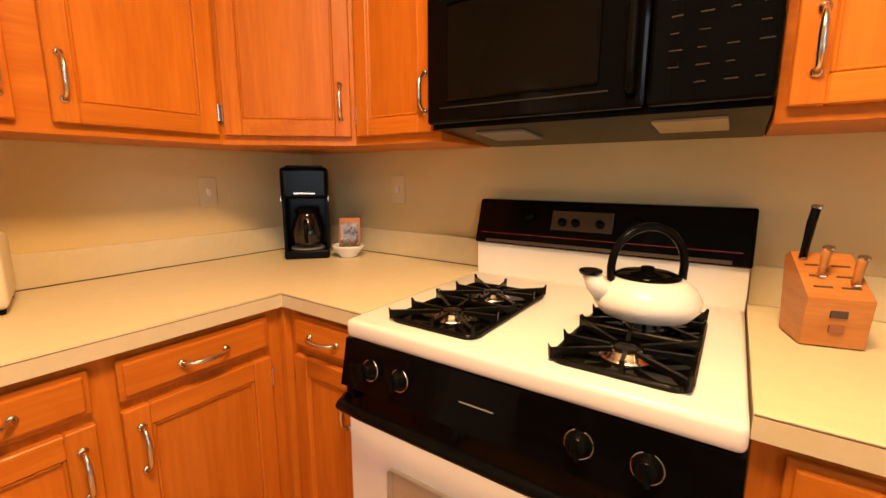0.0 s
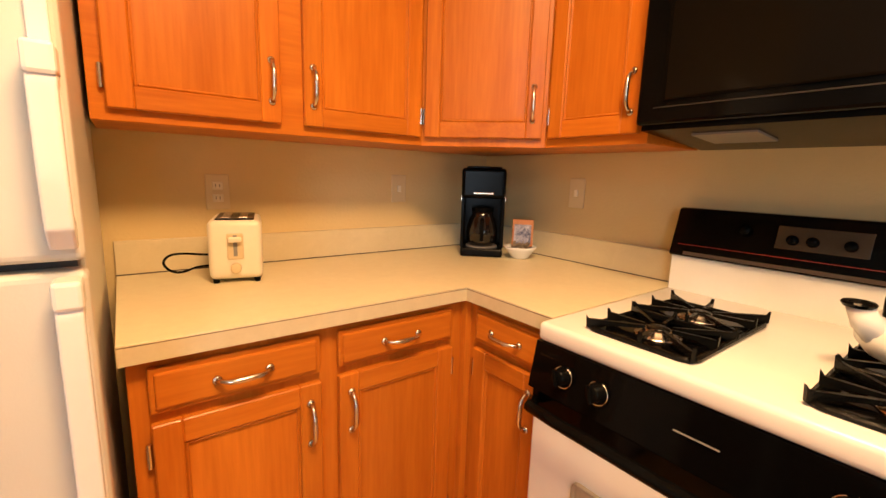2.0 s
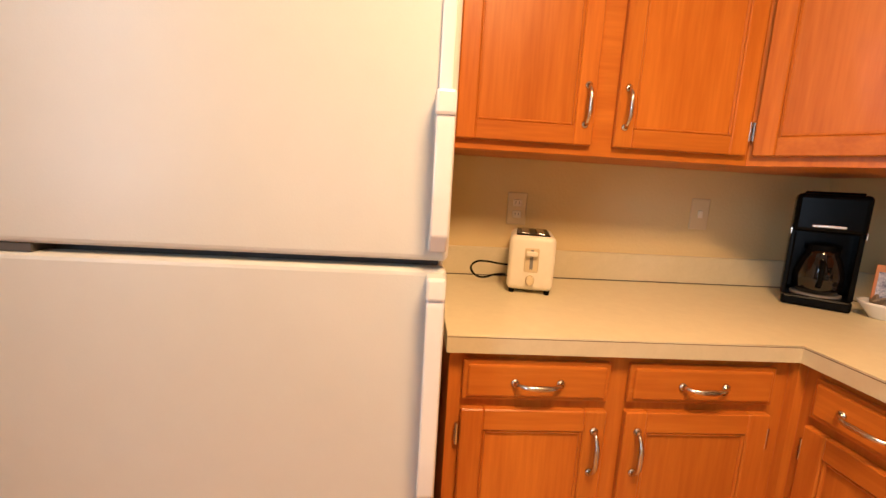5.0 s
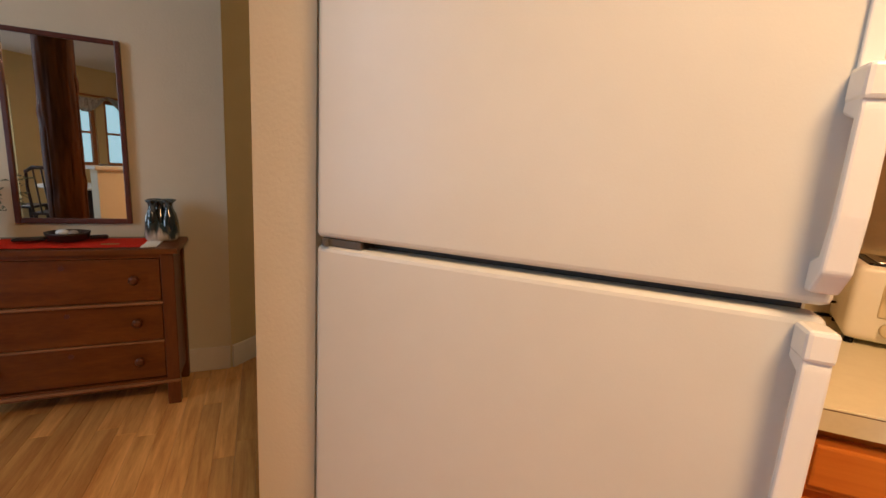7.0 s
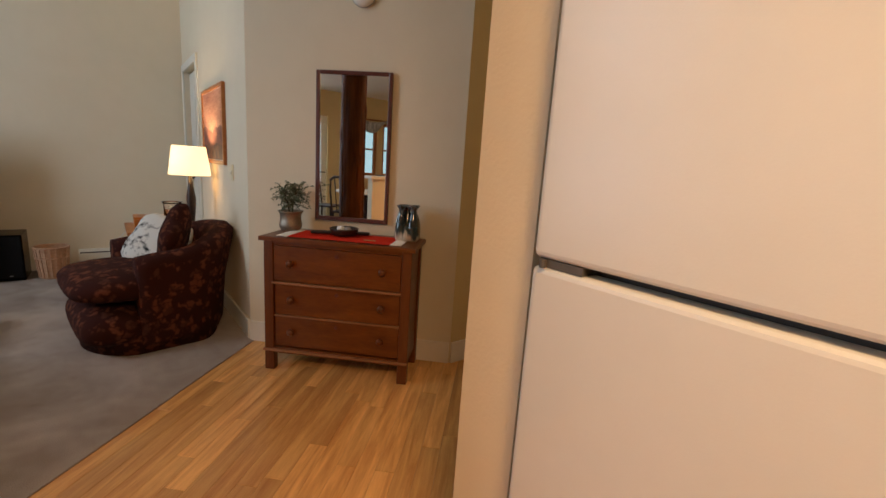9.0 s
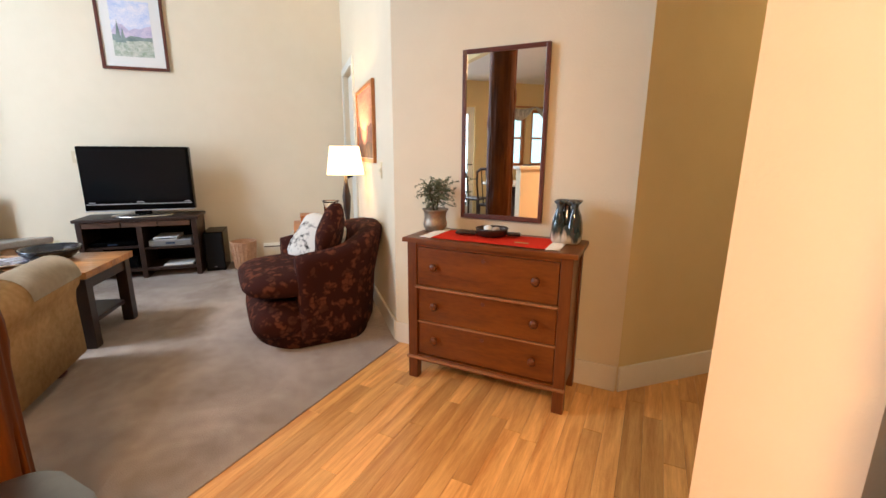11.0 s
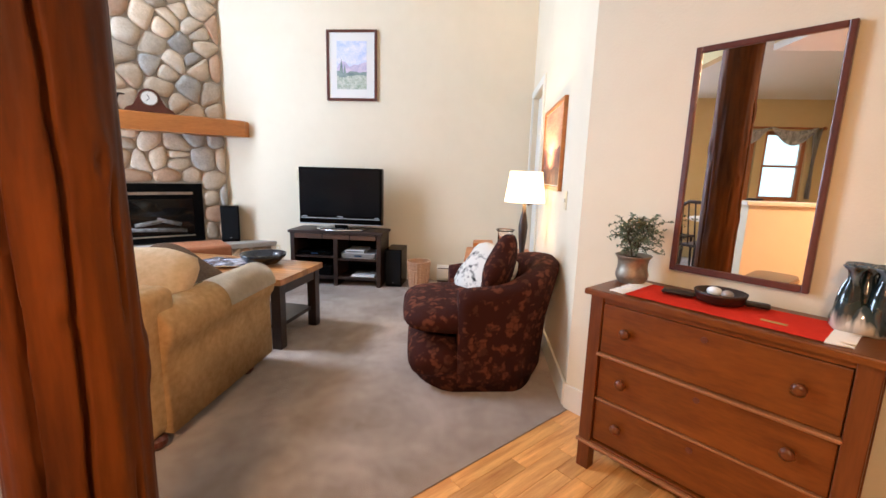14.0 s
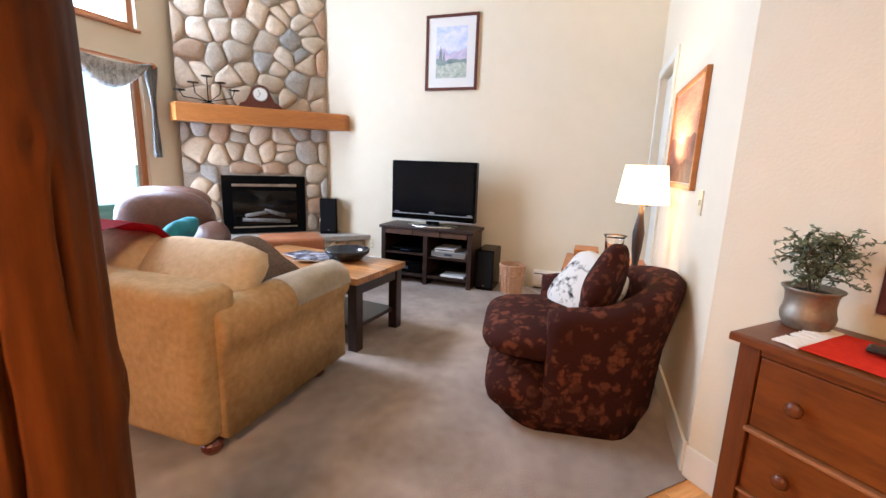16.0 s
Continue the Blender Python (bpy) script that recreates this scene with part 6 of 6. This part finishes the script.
def window(name, x0, x1, y, z0, z1, frame_mat, bars=1, upright=0):
    t = thing(name, pose(0, 0, 0), "wood-framed window with clear panes and daylight", "window")
    t["kind"] = "structure"
    f = 0.055
    yo = y - 0.10
    for a, b, c, d in ((x0, x0 + f, z0, z1), (x1 - f, x1, z0, z1), (x0 + f, x1 - f, z0, z0 + f), (x0 + f, x1 - f, z1 - f, z1)):
        part("window_frame", box(a, b, yo, yo + 0.06, c, d, 0.004), frame_mat, t)
    for i in range(bars):
        z = z0 + (z1 - z0) * (i + 1) / (bars + 1)
        part("glazing_bar", box(x0 + f, x1 - f, yo + 0.012, yo + 0.05, z - 0.018, z + 0.018, 0.003), frame_mat, t)
    for i in range(upright):
        x = x0 + (x1 - x0) * (i + 1) / (upright + 1)
        part("mullion", box(x - 0.03, x + 0.03, yo + 0.006, yo + 0.056, z0 + f, z1 - f, 0.003), frame_mat, t)
    g = part("pane", box(x0 + f, x1 - f, yo + 0.027, yo + 0.032, z0 + f, z1 - f), GLASS, t)
    g.visible_shadow = False
    part("window_sill", box(x0 - 0.02, x1 + 0.02, yo, y + 0.03, z0 - 0.025, z0 - 0.001, 0.004), frame_mat, t)
    return t


window("window_1", -5.98, -4.55, YW, 0.55, 1.98, WOODTRIM, 0, 1)
window("window_2", -5.98, -4.55, YW, 2.36, 3.9, WOODTRIM, 0, 1)
window("window_3", -0.92, -0.30, YD, 0.97, 2.02, WOODTRIM)
window("window_4", -1.50, -1.04, YD, 0.97, 2.02, WOODTRIM)
gd = thing("glazed_door", pose(0, 0, 0), "white glazed door to the outside, closed", "door")
gd["kind"] = "structure"
for a, b, c, d in ((-2.87, -2.76, 0, 2.03), (-2.21, -2.10, 0, 2.03), (-2.76, -2.21, 0, 0.22), (-2.76, -2.21, 1.90, 2.03)):
    part("door_frame", box(a, b, YD - 0.09, YD - 0.045, c, d, 0.004), TRIM, gd)
gp = part("pane", box(-2.76, -2.21, YD - 0.07, YD - 0.065, 0.22, 1.90), GLASS, gd)
gp.visible_shadow = False
part("lever", tube([(-2.15, YD - 0.04, 1.0), (-2.15, YD + 0.01, 1.0), (-2.25, YD + 0.012, 1.0)], 0.009, 8), IRON, gd)


def curtain(x0, x1, y, z, drop, rod_over=0.1):
    t = thing("curtain_swag", pose(0, 0, 0), "striped grey swag curtain on a wooden rod", "curtain", "curtains")
    part("rod", tube([(x0 - rod_over, y + 0.06, z), (x1 + rod_over, y + 0.06, z)], 0.016, 10), WOODTRIM, t)
    for x in (x0 - rod_over, x1 + rod_over):
        part("finial", puff(0.06, 0.06, 0.06, 2, 5), WOODTRIM, t, smooth=True).location = (x, y + 0.06, z)
    bm = bmesh.new()
    nx, nz = 26, 5
    for i in range(nx + 1):
        u = i / nx
        sag = 0.16 * math.sin(math.pi * ((u * 2) % 1.0)) + 0.02
        for j in range(nz + 1):
            v = j / nz
            bm.verts.new((x0 + (x1 - x0) * u, y + 0.085 + 0.02 * math.sin(v * 9 + u * 5), z + 0.02 - sag * (0.35 + 0.65 * v) - 0.10 * v * math.sin(math.pi * ((u * 2) % 1.0))))
    bm.verts.ensure_lookup_table()
    for i in range(nx):
        for j in range(nz):
            bm.faces.new([bm.verts[k] for k in (i * (nz + 1) + j, (i + 1) * (nz + 1) + j, (i + 1) * (nz + 1) + j + 1, i * (nz + 1) + j + 1)])
    part("swag", bm, CLOTH, t, smooth=True)
    for x in (x0, x1):
        bm = bmesh.new()
        for i in range(13):
            u = i / 12
            for j in range(9):
                v = j / 8
                w = 0.12 * (0.6 + 0.4 * math.cos(2 * math.pi * v)) * (1 - 0.6 * v) + 0.02
                bm.verts.new((x + (u - 0.5) * w, y + 0.07 + 0.022 * math.sin(u * 16), z - drop * v))
        bm.verts.ensure_lookup_table()
        for i in range(12):
            for j in range(8):
                bm.faces.new([bm.verts[k] for k in (i * 9 + j, (i + 1) * 9 + j, (i + 1) * 9 + j + 1, i * 9 + j + 1)])
        bmesh.ops.solidify(bm, geom=list(bm.faces), thickness=0.004)
        part("tail", bm, CLOTH, t, smooth=True)


CLOTH = varied("swag_cloth", (0.22, 0.22, 0.21), (0.56, 0.57, 0.56), (30, 30, 3), 0.85, 0.2, 200, lo=0.4, hi=0.6)
curtain(-6.02, -4.50, YW, 2.06, 0.85, 0.03)
curtain(-1.56, -0.24, YD, 2.06, 1.05)
# added glowing sheet: stands in for pale green daylight behind the windows
bd = tagged(part("backdrop_garden", box(-12, 6, -14.1, -14.0, -1, 9), emit("backdrop_glow", (0.68, 0.93, 0.90), 0.52)), kind="structure")
tagged(part("ground", box(-60, 60, -60, -5.8, -0.30, -0.2), varied("grass", (0.04, 0.08, 0.02), (0.09, 0.14, 0.05), (2, 2, 2), 0.95)), kind="structure")

# ---- dining corner, seen in the mirror ----
dt = thing("dining_table", pose(-1.9, -4.35, 0.006), "round pale-topped dining table with pedestal", "table")
part("tabletop", lathe([(0.52, 0.71), (0.54, 0.72), (0.54, 0.735), (0.52, 0.742)], 40), TRIM, dt)
part("pedestal", lathe([(0.10, 0.05), (0.06, 0.12), (0.05, 0.4), (0.09, 0.6), (0.12, 0.71)], 24), DARKWOOD, dt, smooth=True)
for k in range(4):
    a = math.pi / 4 + k * math.pi / 2
    part("foot", tube([(0.05 * math.cos(a), 0.05 * math.sin(a), 0.12), (0.2 * math.cos(a), 0.2 * math.sin(a), 0.09), (0.36 * math.cos(a), 0.36 * math.sin(a), 0.025)], 0.024, 8), DARKWOOD, dt, smooth=True)


def dining_chair(m):
    t = thing("dining_chair", m, "dark wooden dining chair with a curved back", "chair", "dining chairs")
    part("seat", prism([(-0.21, -0.2), (0.21, -0.2), (0.19, 0.2), (-0.19, 0.2)], 0.43, 0.46, 0.01), DARKWOOD, t)
    for x, y in ((-0.18, -0.17), (0.18, -0.17), (-0.16, 0.17), (0.16, 0.17)):
        part("leg", tube([(x, y, 0.43), (x * 1.08, y * 1.1, 0.0)], [0.02, 0.015], 8), DARKWOOD, t)
    for x in (-0.17, 0.17):
        part("back_post", tube([(x, 0.18, 0.45), (x * 1.05, 0.22, 0.75), (x * 0.9, 0.26, 0.95)], 0.015, 8), DARKWOOD, t)
    part("top_rail", tube([(-0.16, 0.26, 0.93), (-0.08, 0.275, 0.985), (0.08, 0.275, 0.985), (0.16, 0.26, 0.93)], 0.02, 8), DARKWOOD, t, smooth=True)
    for x in (-0.08, 0.0, 0.08):
        part("spindle", tube([(x, 0.19, 0.46), (x, 0.27, 0.97)], 0.009, 6), DARKWOOD, t)
    return t


c0 = dining_chair(pose(-2.45, -3.95, 0.006, 0, 0, 55))
for x, y, r in ((-1.25, -3.9, -50), (-1.4, -4.9, -140), (-2.4, -4.9, 140)):
    copy_thing(c0, pose(x, y, 0.006, 0, 0, r))

# ---- floor boards ----
rgp = random.Random(9)
floor_ob = bpy.data.objects["floor"]
lengths = {}
for L in (0.45, 0.7, 0.95, 1.25):
    bm = box(0, L - 0.0012, 0, 0.0815, -0.011, 0.0, 0.0012, 1)
    lengths[L] = finish(bm, "board", PLANK)
for r in range(46):
    v = -3.776 + 0.082 * r
    u = -5.0 + rgp.uniform(0, 0.8)
    while u < 1.7:
        L = rgp.choice(list(lengths))
        inside = False
        for cu in (u, u + L / 2, u + L):
            cx, cy = (cu + v + 0.04) * S2, (v + 0.04 - cu) * S2
            inside |= (cx - cy > -4.12 or cy > 0.25) and -2.85 < cy < 2.95 and cx < -0.6 and (cy < -0.02 or -3.9 < cx < -2.45)
        if inside:
            ob = new("board", lengths[L])
            ob.parent = floor_ob
            ob.matrix_world = pose((u + v) * S2, (v - u) * S2, 0.0, 0, 0, -45)
        u += L
